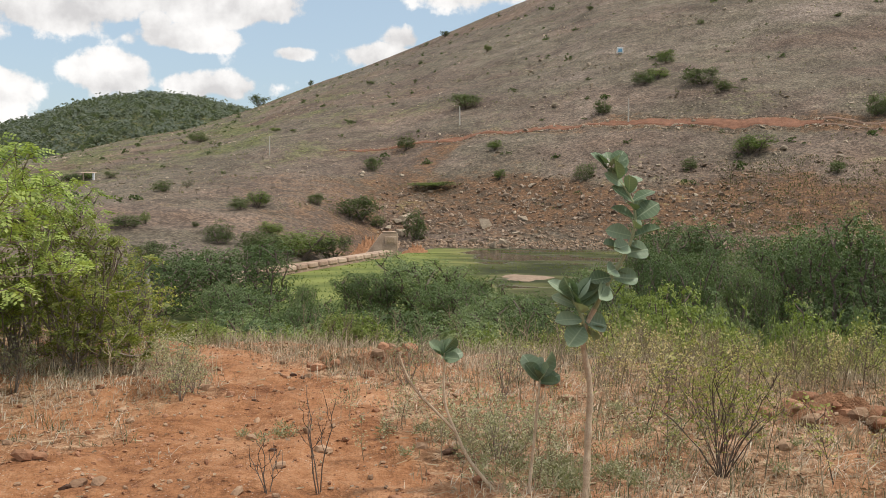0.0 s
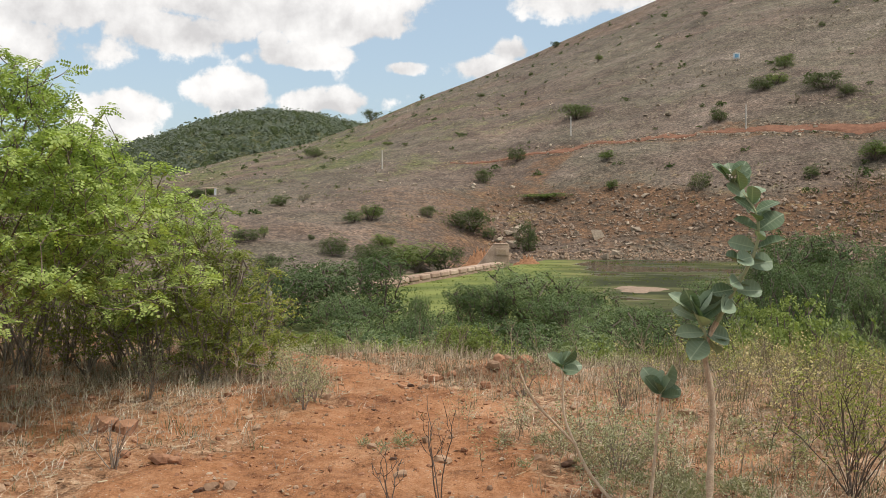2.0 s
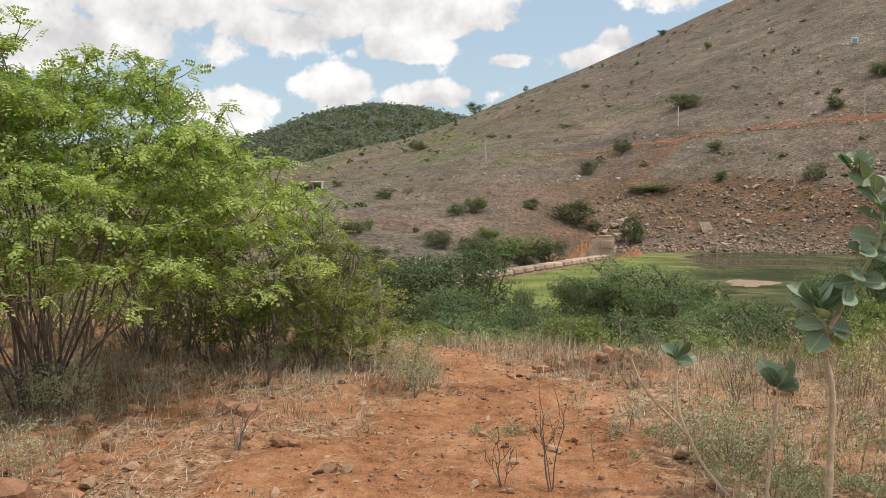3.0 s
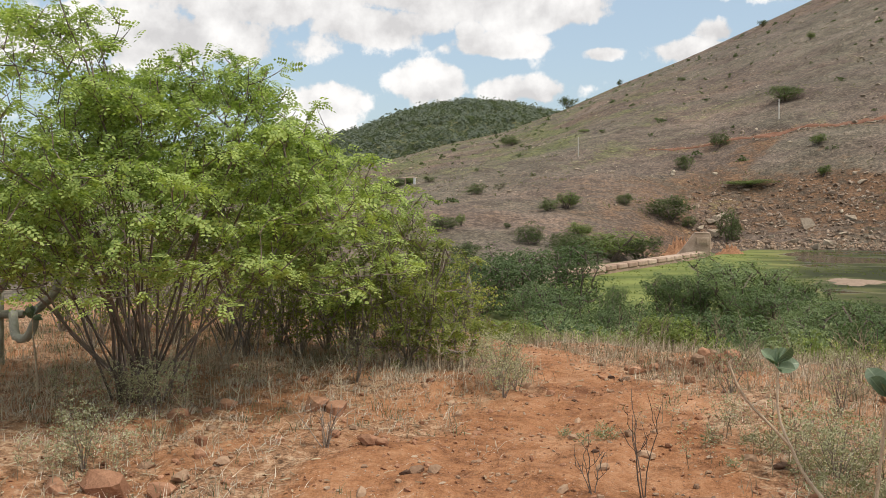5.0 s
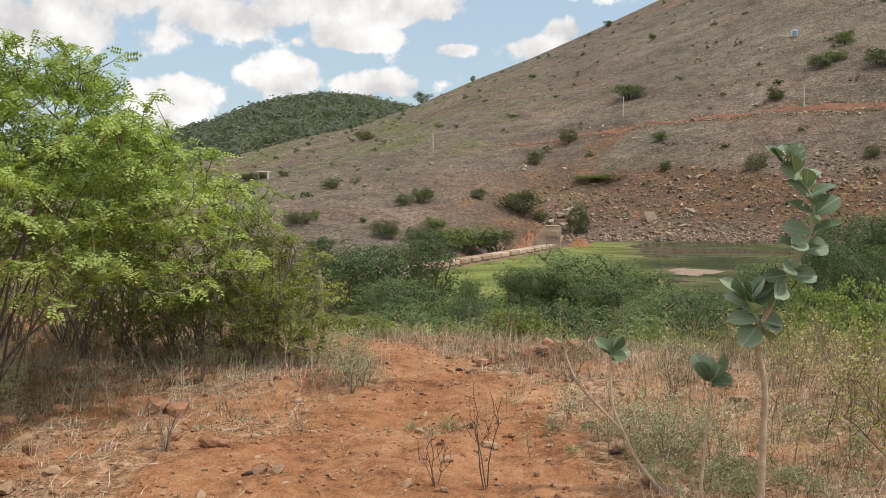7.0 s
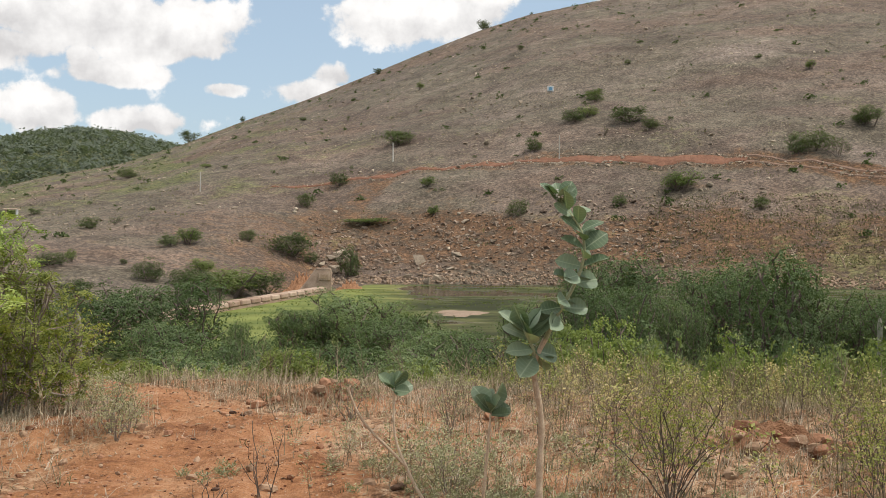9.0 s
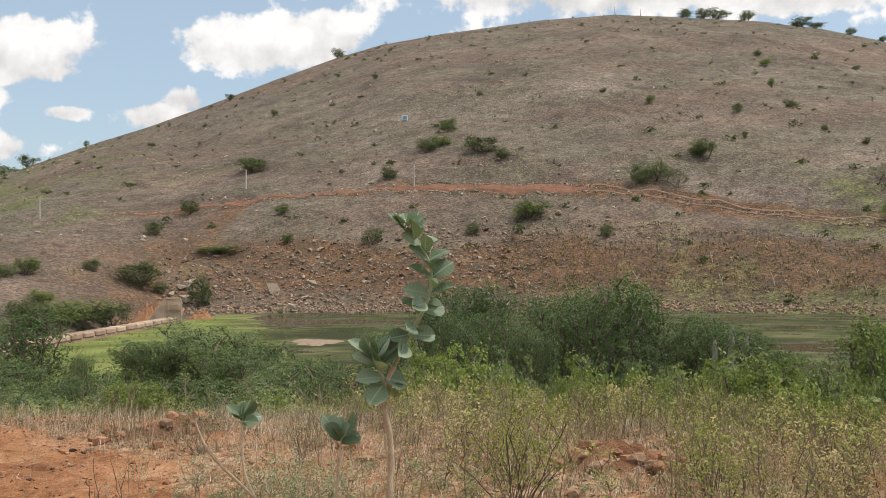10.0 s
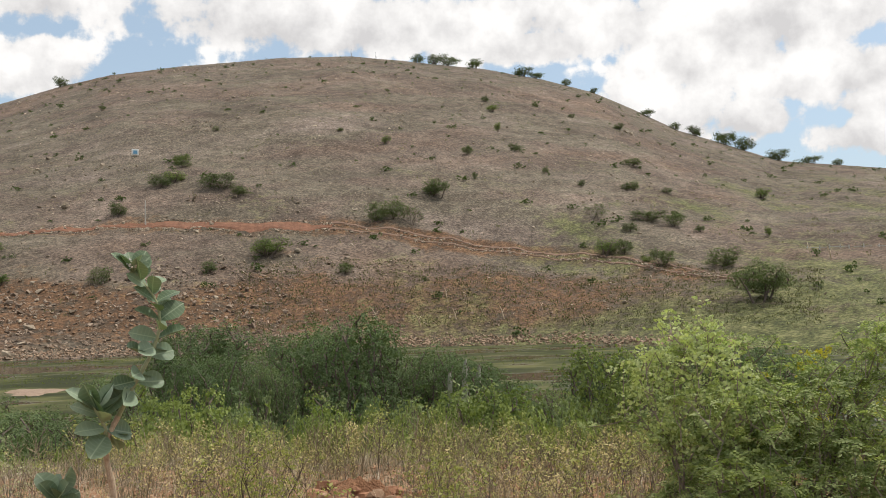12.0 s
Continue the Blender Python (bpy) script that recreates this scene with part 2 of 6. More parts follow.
# ---- building tools ----
def mesh_of(name, verts, faces, mat, soft=False):
    """verts: array n x 3; faces: one array, or a list of arrays with 3 or 4 columns."""
    me = bpy.data.meshes.new(name)
    blocks = [np.asarray(f, np.int32) for f in (faces if isinstance(faces, list) else [faces]) if len(f)]
    loops = np.concatenate([f.ravel() for f in blocks])
    sizes = np.concatenate([np.full(len(f), f.shape[1], np.int32) for f in blocks])
    me.vertices.add(len(verts))
    me.vertices.foreach_set("co", np.asarray(verts, np.float32).ravel())
    me.loops.add(len(loops))
    me.loops.foreach_set("vertex_index", loops)
    me.polygons.add(len(sizes))
    me.polygons.foreach_set("loop_start", np.concatenate([[0], np.cumsum(sizes)[:-1]]).astype(np.int32))
    me.polygons.foreach_set("loop_total", sizes)
    me.update(calc_edges=True)
    me.polygons.foreach_set("use_smooth", np.full(len(sizes), bool(soft)))
    me.materials.append(mat)
    return me


def part(name, verts, faces, mat, parent=None, label="", soft=False):
    ob = new(name, mesh_of(name, verts, faces, mat, soft))
    ob.parent = parent
    return tagged(ob, label)


def thing(name, x, y, z, label, category, group="", kind=""):
    ob = new(name)
    ob.location = (x, y, z)
    ob.empty_display_size = 0.1
    return tagged(ob, label, category, group, kind)


def join(pieces):
    """Joins (verts, faces) pairs into one pair; faces all of one width."""
    vs, fs, n = [], [], 0
    for v, f in pieces:
        vs.append(v)
        fs.append(np.asarray(f) + n)
        n += len(v)
    return np.concatenate(vs), np.concatenate(fs)


def tube(points, radii, sides=5):
    """A tapering tube along points, closed at its end."""
    p = np.asarray(points, float)
    r = np.broadcast_to(np.asarray(radii, float), (len(p),))
    t = np.gradient(p, axis=0)
    t /= np.linalg.norm(t, axis=1, keepdims=True) + 1e-9
    ref = np.where(np.abs(t[:, :1]) < 0.9, [[1.0, 0, 0]], [[0, 1.0, 0]])
    u = np.cross(t, ref)
    u /= np.linalg.norm(u, axis=1, keepdims=True) + 1e-9
    w = np.cross(t, u)
    a = np.arange(sides) * 2 * math.pi / sides
    v = (p[:, None] + r[:, None, None] * (np.cos(a)[None, :, None] * u[:, None] + np.sin(a)[None, :, None] * w[:, None])).reshape(-1, 3)
    k, j = np.meshgrid(np.arange(len(p) - 1), np.arange(sides), indexing="ij")
    k, j = k.ravel(), j.ravel()
    n = (j + 1) % sides
    f = np.stack([k * sides + j, k * sides + n, (k + 1) * sides + n, (k + 1) * sides + j], 1)
    tip = (len(p) - 1) * sides
    cap = [[tip, tip + 1, tip + 2, tip + (3 if sides > 3 else 2)]] if sides > 3 else []
    return v, np.concatenate([f, np.array(cap, int).reshape(-1, 4)]).astype(int)


def turns(rng, n, lift=(-0.3, 0.9), wild=0.35):
    """Random frames n x 3 x 3: x axis outwards, z axis roughly up by lift."""
    a = rng.uniform(0, 2 * math.pi, n)
    e = rng.uniform(lift[0], lift[1], n)
    x = np.stack([np.cos(a) * np.cos(e), np.sin(a) * np.cos(e), np.sin(e)], 1)
    up = np.array([0, 0, 1.0]) + rng.normal(0, wild, (n, 3))
    y = np.cross(up, x)
    y /= np.linalg.norm(y, axis=1, keepdims=True)
    return np.stack([x, y, np.cross(x, y)], 1)


def scatter_leaves(shape, places, sizes, frames):
    """Copies of one leaf shape (verts, quads) at places."""
    v, f = shape
    out = places[:, None] + sizes[:, None, None] * np.einsum("vi,nij->nvj", v, frames)
    return out.reshape(-1, 3), (f[None] + (np.arange(len(places)) * len(v))[:, None, None]).reshape(-1, f.shape[1])


def pinnate(pairs=5, leaflet=0.34, wide=0.14, droop=0.25, twist=0.0):
    """A feathery leaf about 1 long, along x: diamond leaflets either side of its stalk."""
    g = np.random.default_rng(pairs)
    vs, fs = [], []
    for k in range(pairs + 1):
        x = 0.15 + 0.85 * k / pairs
        z = -droop * x * x
        for s in ((1, -1) if k < pairs else (0,)):
            d = np.array([0.45, s * 1.0, -0.15]) if s else np.array([1.0, 0, -0.3])
            d /= np.linalg.norm(d)
            q = np.array([-d[1], d[0], twist * g.uniform(-1, 1)])
            o = np.array([x, 0, z])
            n = len(vs)
            vs += [o, o + d * leaflet * 0.5 + q * wide, o + d * leaflet, o + d * leaflet * 0.5 - q * wide]
            fs.append([n, n + 1, n + 2, n + 3])
    return np.array(vs), np.array(fs)


def sprig(leaves=6, long=0.5, wide=0.22, seed=1):
    """A short twig end with single leaves all round, about 1 across."""
    g = np.random.default_rng(seed)
    vs, fs = [], []
    for k in range(leaves):
        d = g.normal(0, 1, 3)
        d[2] = abs(d[2]) * 0.6
        d /= np.linalg.norm(d)
        q = np.cross(d, g.normal(0, 1, 3))
        q /= np.linalg.norm(q)
        o = g.normal(0, 0.22, 3)
        n = len(vs)
        vs += [o, o + d * long * 0.5 + q * wide, o + d * long, o + d * long * 0.5 - q * wide]
        fs.append([n, n + 1, n + 2, n + 3])
    return np.array(vs), np.array(fs)


def spray(leaves=7, long=0.5, wide=0.17, seed=1):
    """A flattish spray of leaves about 1 across, facing z."""
    g = np.random.default_rng(seed)
    vs, fs = [], []
    for k in range(leaves):
        a = 6.283 * k / leaves + g.uniform(-0.4, 0.4)
        d = np.array([math.cos(a), math.sin(a), g.normal(0, 0.28)])
        q = np.array([-math.sin(a), math.cos(a), g.normal(0, 0.35)])
        o = np.array([g.normal(0, 0.2), g.normal(0, 0.2), g.normal(0, 0.1)])
        n = len(vs)
        vs += [o, o + d * long * 0.5 + q * wide, o + d * long - [0, 0, 0.08], o + d * long * 0.5 - q * wide]
        fs.append([n, n + 1, n + 2, n + 3])
    return np.array(vs), np.array(fs)


def crown_points(rng, blobs, n, shell=0.55, dome=False):
    """Points in a crown made of ellipsoids (x, y, z, rx, ry, rz), most of them towards the outside."""
    b = np.array(blobs, float)
    vol = (b[:, 3] * b[:, 4] * b[:, 5]) ** 0.75
    k = rng.choice(len(b), n, p=vol / vol.sum())
    d = rng.normal(0, 1, (n, 3))
    d /= np.linalg.norm(d, axis=1, keepdims=True)
    if dome:
        d[:, 2] = np.abs(d[:, 2])
    r = (shell + (1 - shell) * rng.random(n) ** 0.6) * (1 + 0.12 * np.sin(d[:, 0] * 5 + k) * np.cos(d[:, 2] * 4 + 2 * k))
    return b[k, :3] + d * b[k, 3:] * r[:, None]


def woody(rng, foot, tips, stems, thick, spread=0.15, twig=0.004):
    """Stems from the foot to some of the tips, and twigs from the stems to the rest. Returns a list of stem tubes and one joined mesh of twigs."""
    tips = np.asarray(tips)
    high = tips[:, 2] - foot[2] > 0.5 * (tips[:, 2].max() - foot[2])
    order = np.argsort(rng.random(len(tips)) + (~high) * 2.0)
    main, rest = tips[order[:stems]], tips[order[stems:]]
    tubes, nodes = [], []
    for p in main:
        start = np.array([foot[0] + rng.normal(0, spread), foot[1] + rng.normal(0, spread), foot[2] - 0.05])
        s = np.linspace(0, 1, 9)[:, None]
        mid = start * 0.55 + p * 0.45 + np.array([0, 0, 0.22 * abs(p[2] - foot[2])]) + rng.normal(0, 0.06, 3) * abs(p[2] - foot[2])
        c = (1 - s) ** 2 * start + 2 * s * (1 - s) * mid + s * s * p
        c += rng.normal(0, 0.012, c.shape) * (p[2] - foot[2]) * s * (1 - s) * 4
        r = thick * rng.uniform(0.6, 1.2) * (1 - 0.85 * s[:, 0])
        tubes.append(tube(c, r + twig, 6))
        nodes.append(c[3:])
    nodes = np.concatenate(nodes)
    twigs = []
    rest = rest[np.argsort(np.linalg.norm(rest - np.asarray(foot), axis=1))]
    for p in rest:
        cost = np.linalg.norm(nodes - p, axis=1) + 0.8 * np.clip(nodes[:, 2] - p[2] + 0.15, 0, 9)
        o = nodes[np.argmin(cost)]
        s = np.linspace(0, 1, 5)[:, None]
        mid = (o + p) / 2 + np.array([0, 0, -0.08]) * np.linalg.norm(p - o) + rng.normal(0, 0.05, 3) * np.linalg.norm(p - o)
        c = (1 - s) ** 2 * o + 2 * s * (1 - s) * mid + s * s * p
        twigs.append(tube(c, twig * (2.0 - 1.5 * s[:, 0]), 3))
        nodes = np.concatenate([nodes, c[2:4]])
    return tubes, (join(twigs) if twigs else None)


def hull(points):
    """The convex body round some points: verts, triangles."""
    bm = bmesh.new()
    for p in points:
        bm.verts.new(p)
    bmesh.ops.convex_hull(bm, input=bm.verts)
    bmesh.ops.delete(bm, geom=[v for v in bm.verts if not v.link_faces], context="VERTS")
    bmesh.ops.triangulate(bm, faces=bm.faces)
    bmesh.ops.recalc_face_normals(bm, faces=bm.faces)
    bm.verts.index_update()
    vs = np.array([v.co[:] for v in bm.verts])
    fs = np.array([[v.index for v in f.verts] for f in bm.faces])
    bm.free()
    return vs, fs


def rock_shape(seed):
    """A broken angular stone about 1 across."""
    g = np.random.default_rng(seed)
    p = g.normal(0, 1, (26, 3))
    p = p / np.linalg.norm(p, axis=1, keepdims=True) * g.uniform(0.42, 0.56, (26, 1))
    return hull(np.clip(p, -0.43, 0.4) * [1.15, 1.0, 1.0])


def split_rock(seed):
    """A block of rock with sharp broken faces, about 1 across."""
    g = np.random.default_rng(seed)
    return hull(g.uniform(-0.5, 0.5, (13, 3)) * [1.15, 1.0, 0.9])


def low_rock(seed):
    """A small angular stone about 1 across, with few faces."""
    g = np.random.default_rng(seed)
    p = g.normal(0, 1, (12, 3))
    p = p / np.linalg.norm(p, axis=1, keepdims=True) * g.uniform(0.38, 0.55, (12, 1))
    return hull(np.clip(p, -0.42, 0.4) * [1.1, 0.9, 0.85])


def strewn(rng, shapes, xy, sizes, flat=0.7, sink=0.1):
    """Many stones on the ground as one (verts, faces)."""
    out = []
    kinds = rng.integers(0, len(shapes), len(xy))
    for k, (v, f) in enumerate(shapes):
        sel = np.where(kinds == k)[0]
        if not len(sel):
            continue
        n = len(sel)
        a = rng.uniform(0, 6.28, n)
        x_axis = np.stack([np.cos(a), np.sin(a), rng.normal(0, 0.15, n)], 1)
        y_axis = np.stack([-np.sin(a), np.cos(a), rng.normal(0, 0.15, n)], 1) * rng.uniform(0.6, 1.0, (n, 1))
        z_axis = np.stack([0 * a, 0 * a, flat * rng.uniform(0.6, 1.2, n)], 1)
        m = np.stack([x_axis, y_axis, z_axis], 1)
        x, y = xy[sel, 0], xy[sel, 1]
        p = np.stack([x, y, land(x, y) + sizes[sel] * sink], 1)
        out.append(scatter_leaves((v, f), p, sizes[sel], m))
    return join(out)


# ---- the lie of the land: plan polar about the viewpoint, azimuth in degrees to the left of the y axis ----
RIDGE_AZ = [-120, -90, -70, -53.5, -48, -44.7, -42.5, -39.7, -37.6, -34.6, -31, -26.3, -23, -18.7, -13, -9, -6.3, -2.8, 1.8, 4.5, 7.8, 11.4, 14.8, 18.2, 22, 32, 50, 90]
RIDGE_EL = [1.5, 2.5, 4.5, 6.7, 7.5, 8.8, 9.6, 11.1, 12.1, 13.0, 13.75, 14.3, 14.6, 14.45, 13.8, 13.1, 12.3, 11.0, 9.1, 8.0, 6.8, 5.3, 4.1, 3.4, 2.4, 0.6, -0.6, -0.9]
FAR_AZ = [-180, -60, 0, 8, 11.4, 13.8, 15.5, 17.1, 19.5, 21.5, 23.2, 25.3, 27, 33, 45, 80, 180]
FAR_EL = [0.3, 0.3, 1.3, 3.95, 5.05, 5.55, 5.8, 5.88, 5.5, 4.95, 4.25, 3.6, 3.2, 2.2, 1.2, 0.4, 0.3]
EYE, WATER = 1.6, -3.4
WAVE_RNG = np.random.default_rng(5)
WAVES = [(WAVE_RNG.uniform(0, 6.28), WAVE_RNG.uniform(0, 6.28), 1.9 ** k) for k in range(9) for _ in range(3)]


def ripple(x, y, size, octaves=4, gain=0.55):
    """Smooth unevenness about 1 high, of that size across."""
    total, amp, norm = 0.0, 1.0, 0.0
    for k in range(octaves):
        for j in range(3):
            a, p, _ = WAVES[k * 3 + j]
            f = 6.28 / size * 1.9 ** k
            total = total + amp * np.sin(f * (x * math.cos(a) + y * math.sin(a)) + p + 1.3 * np.sin(0.6 * f * (y * math.cos(a) - x * math.sin(a)) + 2 * p))
        norm += amp * 1.7
        amp *= gain
    return total / norm


def smooth(a, b, v):
    s = np.clip((v - a) / (b - a), 0, 1)
    return s * s * (3 - 2 * s)


def shore_radius(az):
    return np.interp(az, [-90, -45, -35, 3, 12, 25, 60], [75, 92, 103, 100, 76, 52, 40])


def crest_radius(az):
    return np.interp(az, [-90, -40, -20, 0, 15, 30, 60, 100], [8.0, 8.2, 9.0, 9.7, 10.6, 14.0, 22, 30])


def land(x, y):
    """Height of the ground."""
    x, y = np.asarray(x, float), np.asarray(y, float)
    r = np.hypot(x, y) + 1e-6
    az = np.degrees(np.arctan2(-x, y))
    rc, rs = crest_radius(az), shore_radius(az)
    near = 0.05 * ripple(x, y, 2.4) + 0.025 * ripple(x + 9, y, 0.7, 3)
    z = near * smooth(60, 12, r)
    z = z + (WATER - 0.35) * smooth(rc, rc + 9, r)
    # the hill
    rr = 335 + 12 * ripple(az, az * 0, 40, 2)
    top = EYE + rr * np.tan(np.radians(np.interp(az, RIDGE_AZ, RIDGE_EL)))
    s = (r - rs) / (rr - rs)
    p = np.where(s < 1, 1.22 * s - 0.22 * s * s, 1 - 0.5 * (s - 1) - 0.6 * np.clip(s - 1, 0, 1) ** 2)
    p = np.clip(p, -1.5, 2) + 0.012 * ripple(x, y, 70, 3) * smooth(0, 0.1, s) * smooth(1.0, 0.75, s)
    hill = WATER + (top - WATER) * p + 0.30 * ripple(x, y, 9, 5) * smooth(0, 0.05, s) * smooth(1.0, 0.9, s)
    front = smooth(110, 60, np.abs(az))
    z = np.where(s > -0.03, np.maximum(z, hill * front + z * (1 - front)), z)
    # the distance
    rf = 760.0
    far_top = EYE + rf * np.tan(np.radians(np.interp(az, FAR_AZ, FAR_EL)))
    q = (r - 380) / (rf - 380)
    far = WATER + (far_top - WATER) * (np.where(q < 1, q * (1.5 - 0.5 * q), np.maximum(1 - 0.5 * (q - 1), 0.1)) + 0.02 * ripple(x, y, 60, 3) * smooth(1, 0.8, q))
    return np.where(r > 380, np.maximum(z, far), z)


# ---- ground, water ----
ROAD_PTS = [(-16.0, 146.5), (-6.0, 145.5), (1.2, 144.0), (11.9, 139.9), (19.0, 137.5), (26.2, 136.3), (32.5, 132.8), (39.1, 128.8), (48.6, 126.0), (56.0, 121.0), (63.4, 115.2), (71.0, 109.5), (77.9, 103.7), (81.9, 91.0), (86.0, 77.0)]
def path_mask(x, y):
    """1 on the bare red track that comes in from the left and bends away past the shrubs."""
    wob = 0.22 * ripple(x, y, 2.2, 4)
    left = np.interp(y, [3, 4.7, 6.2, 7.6, 8.8, 9.6, 12], [-3.4, -2.7, -2.35, -2.0, -2.2, -2.9, -4.0])
    right = np.interp(y, [3, 5.2, 6.3, 7.5, 8.0, 8.8, 9.4, 12], [0.05, -0.15, -0.35, -0.5, -0.85, -1.2, -1.7, -3.4])
    inside = smooth(-0.25, 0.3, np.minimum(x - left, right - x) + wob)
    return inside


def ground_mesh():
    az = np.concatenate([np.linspace(-180, -66, 24), np.arange(-62, 48, 0.25), np.linspace(50, 176, 30)])
    r = np.concatenate([[0.0], np.linspace(0.6, 3.6, 14), np.arange(3.75, 13, 0.10), np.linspace(13, 98, 90), np.linspace(99, 350, 150), np.geomspace(354, 4500, 70)])
    A, Rr = np.meshgrid(np.radians(az), r)
    x, y = -np.sin(A) * Rr, np.cos(A) * Rr
    z = land(x, y)
    n, m = len(az), len(r)
    i, j = np.meshgrid(np.arange(m - 1), np.arange(n), indexing="ij")
    i, j = i.ravel(), j.ravel()
    k = (j + 1) % n
    f = np.stack([i * n + j, (i + 1) * n + j, (i + 1) * n + k, i * n + k], 1)[:, ::-1]
    me = mesh_of("ground", np.stack([x, y, z], 2).reshape(-1, 3), f, EARTH, True)
    # zones: bare soil near by, green, red slope, and how near
    R, AZ = Rr.ravel(), np.degrees(A).ravel()
    X, Y, Z = x.ravel(), y.ravel(), z.ravel()
    near = smooth(26, 14, R)
    side = 0.35 * ripple(X, Y, 1.6, 4) + 0.36
    side = side + 0.16 * smooth(0.8, -0.6, X) - 0.12 * smooth(0.9, 1.6, X)
    soil = np.maximum(path_mask(X, Y), side)
    el = np.degrees(np.arctan2(Z - EYE, R))
    mottle = ripple(X, Y, 30, 4)
    track = np.full(len(X), 99.0)
    for (ax, ay), (bx, by) in zip(ROAD_PTS, ROAD_PTS[1:]):
        t = np.clip(((X - ax) * (bx - ax) + (Y - ay) * (by - ay)) / ((bx - ax) ** 2 + (by - ay) ** 2), 0, 1)
        track = np.minimum(track, np.hypot(X - ax - t * (bx - ax), Y - ay - t * (by - ay)))
    low = 0.28 * smooth(4.4, 2.2, el + 1.0 * mottle) + 0.45 * smooth(1.9, 1.0, el + 0.5 * mottle)
    red = low * smooth(np.where(AZ > 3, 76, 95), np.where(AZ > 3, 90, 110), R) * np.interp(AZ, [-50, -44, -38, -5, 6, 12, 20], [0.1, 0.5, 0.85, 0.95, 0.72, 0.42, 0.28])
    red = np.maximum(red, (0.78 - 0.15 * mottle) * smooth(4.5, 1.8, track) * np.interp(AZ, [-45, -36, -22, -18, 6, 12], [0.6, 0.95, 0.9, 0.55, 0.6, 0.3]))
    t = np.clip((144.0 - Y) / 26.0, 0, 1)
    red = np.maximum(red, (0.62 + 0.2 * mottle) * smooth(4.5, 1.5, np.hypot(X - 1.0 + 9.0 * t, np.maximum(np.abs(Y - 131.0) - 13.0, 0))))
    red = red * np.where(R > 360, 0.0, 1.0)
    green = 0.10 + 0.18 * mottle + 0.45 * smooth(-40, -48, AZ) * smooth(150, 90, R) + 0.35 * smooth(1.5, -2.5, el) * smooth(-18, -30, AZ) * smooth(0.5, -0.6, ripple(X, Y, 14, 4) - 0.4)
    green += 0.22 * smooth(-22, -34, AZ) * smooth(8, 3, el) * (0.7 + 0.8 * mottle) + 0.25 * smooth(9, 4, el) * smooth(130, 190, R) * (0.6 + 0.6 * mottle)
    green += 0.24 * smooth(3, 11, AZ) * smooth(115, 165, R) * (0.8 + 0.6 * mottle)
    green = np.where(R > 372, 0.9, green)
    green = np.where((R > 14) & (R < shore_radius(AZ) - 2) & (AZ < 14), 0.8, green)
    att = me.color_attributes.new("zones", "FLOAT_COLOR", "POINT")
    att.data.foreach_set("color", np.stack([soil, np.clip(green, 0, 1), np.clip(red, 0, 1), near], 1).astype(np.float32).ravel())
    return tagged(new("ground", me), "uneven red stony earth rising to a dry rocky hillside", "ground", kind="structure")


GROUND = ground_mesh()


def lake_material():
    m, nt, b = shader("weedy_water", 0.6)
    b.inputs["Specular IOR Level"].default_value = 0.12
    pos = node(nt, "ShaderNodeNewGeometry").outputs["Position"]
    mp = node(nt, "ShaderNodeMapping", [("Vector", pos), ("Scale", (0.3, 0.5, 1.0))])
    n1, n2 = noise_of(nt, 0.16, 7.0, 0.65, mp.outputs[0]), noise_of(nt, 0.55, 5.0, 0.6, mp.outputs[0])
    weed = ramp(nt, calc(nt, "ADD", calc(nt, "MULTIPLY", n1, 0.5), calc(nt, "MULTIPLY", n2, 0.5)), [(0.43, (0.035, 0.04, 0.016)), (0.5, (0.085, 0.09, 0.034)), (0.57, (0.19, 0.175, 0.07))])
    sx = node(nt, "ShaderNodeSeparateXYZ", [(0, pos)]).outputs[0]
    lush = node(nt, "ShaderNodeMapRange", [(0, sx), (1, 3.5), (2, -2.0)]).outputs[0]
    weed = mixed(nt, calc(nt, "MULTIPLY", lush, 0.93), weed, ramp(nt, n2, [(0.38, (0.105, 0.13, 0.032)), (0.62, (0.21, 0.235, 0.065))]))
    open_w = node(nt, "ShaderNodeMapRange", [(0, calc(nt, "SUBTRACT", calc(nt, "ADD", n1, calc(nt, "MULTIPLY", n2, 0.35)), calc(nt, "MULTIPLY", lush, 0.5))), (1, 0.655), (2, 0.72)]).outputs[0]
    nt.links.new(mixed(nt, open_w, weed, (0.035, 0.032, 0.018)), b.inputs["Base Color"])
    nt.links.new(node(nt, "ShaderNodeMapRange", [(0, open_w), (3, 0.85), (4, 0.12)]).outputs[0], b.inputs["Roughness"])
    bump(nt, b, n2, 0.08, 0.1)
    return m


def lake_mesh():
    az = np.radians(np.linspace(-75, 32, 89))
    rows = []
    for s in np.linspace(0, 1, 12):
        rs = shore_radius(np.degrees(az)) + 3.0
        r = 24 + (rs - 24) * s
        y = np.cos(az) * r
        rows.append(np.stack([np.maximum(-np.sin(az) * r, -4.9 - 0.27 * (85.0 - y)), y, np.full_like(r, WATER)], 1))
    v = np.concatenate(rows)
    i, j = np.meshgrid(np.arange(11), np.arange(88), indexing="ij")
    i, j = i.ravel(), j.ravel()
    return v, np.stack([i * 89 + j, i * 89 + j + 1, (i + 1) * 89 + j + 1, (i + 1) * 89 + j], 1)


LAKE = lake_material()
tagged(part("water", *lake_mesh(), LAKE), "still pond covered with green floating weed", "water", kind="structure")


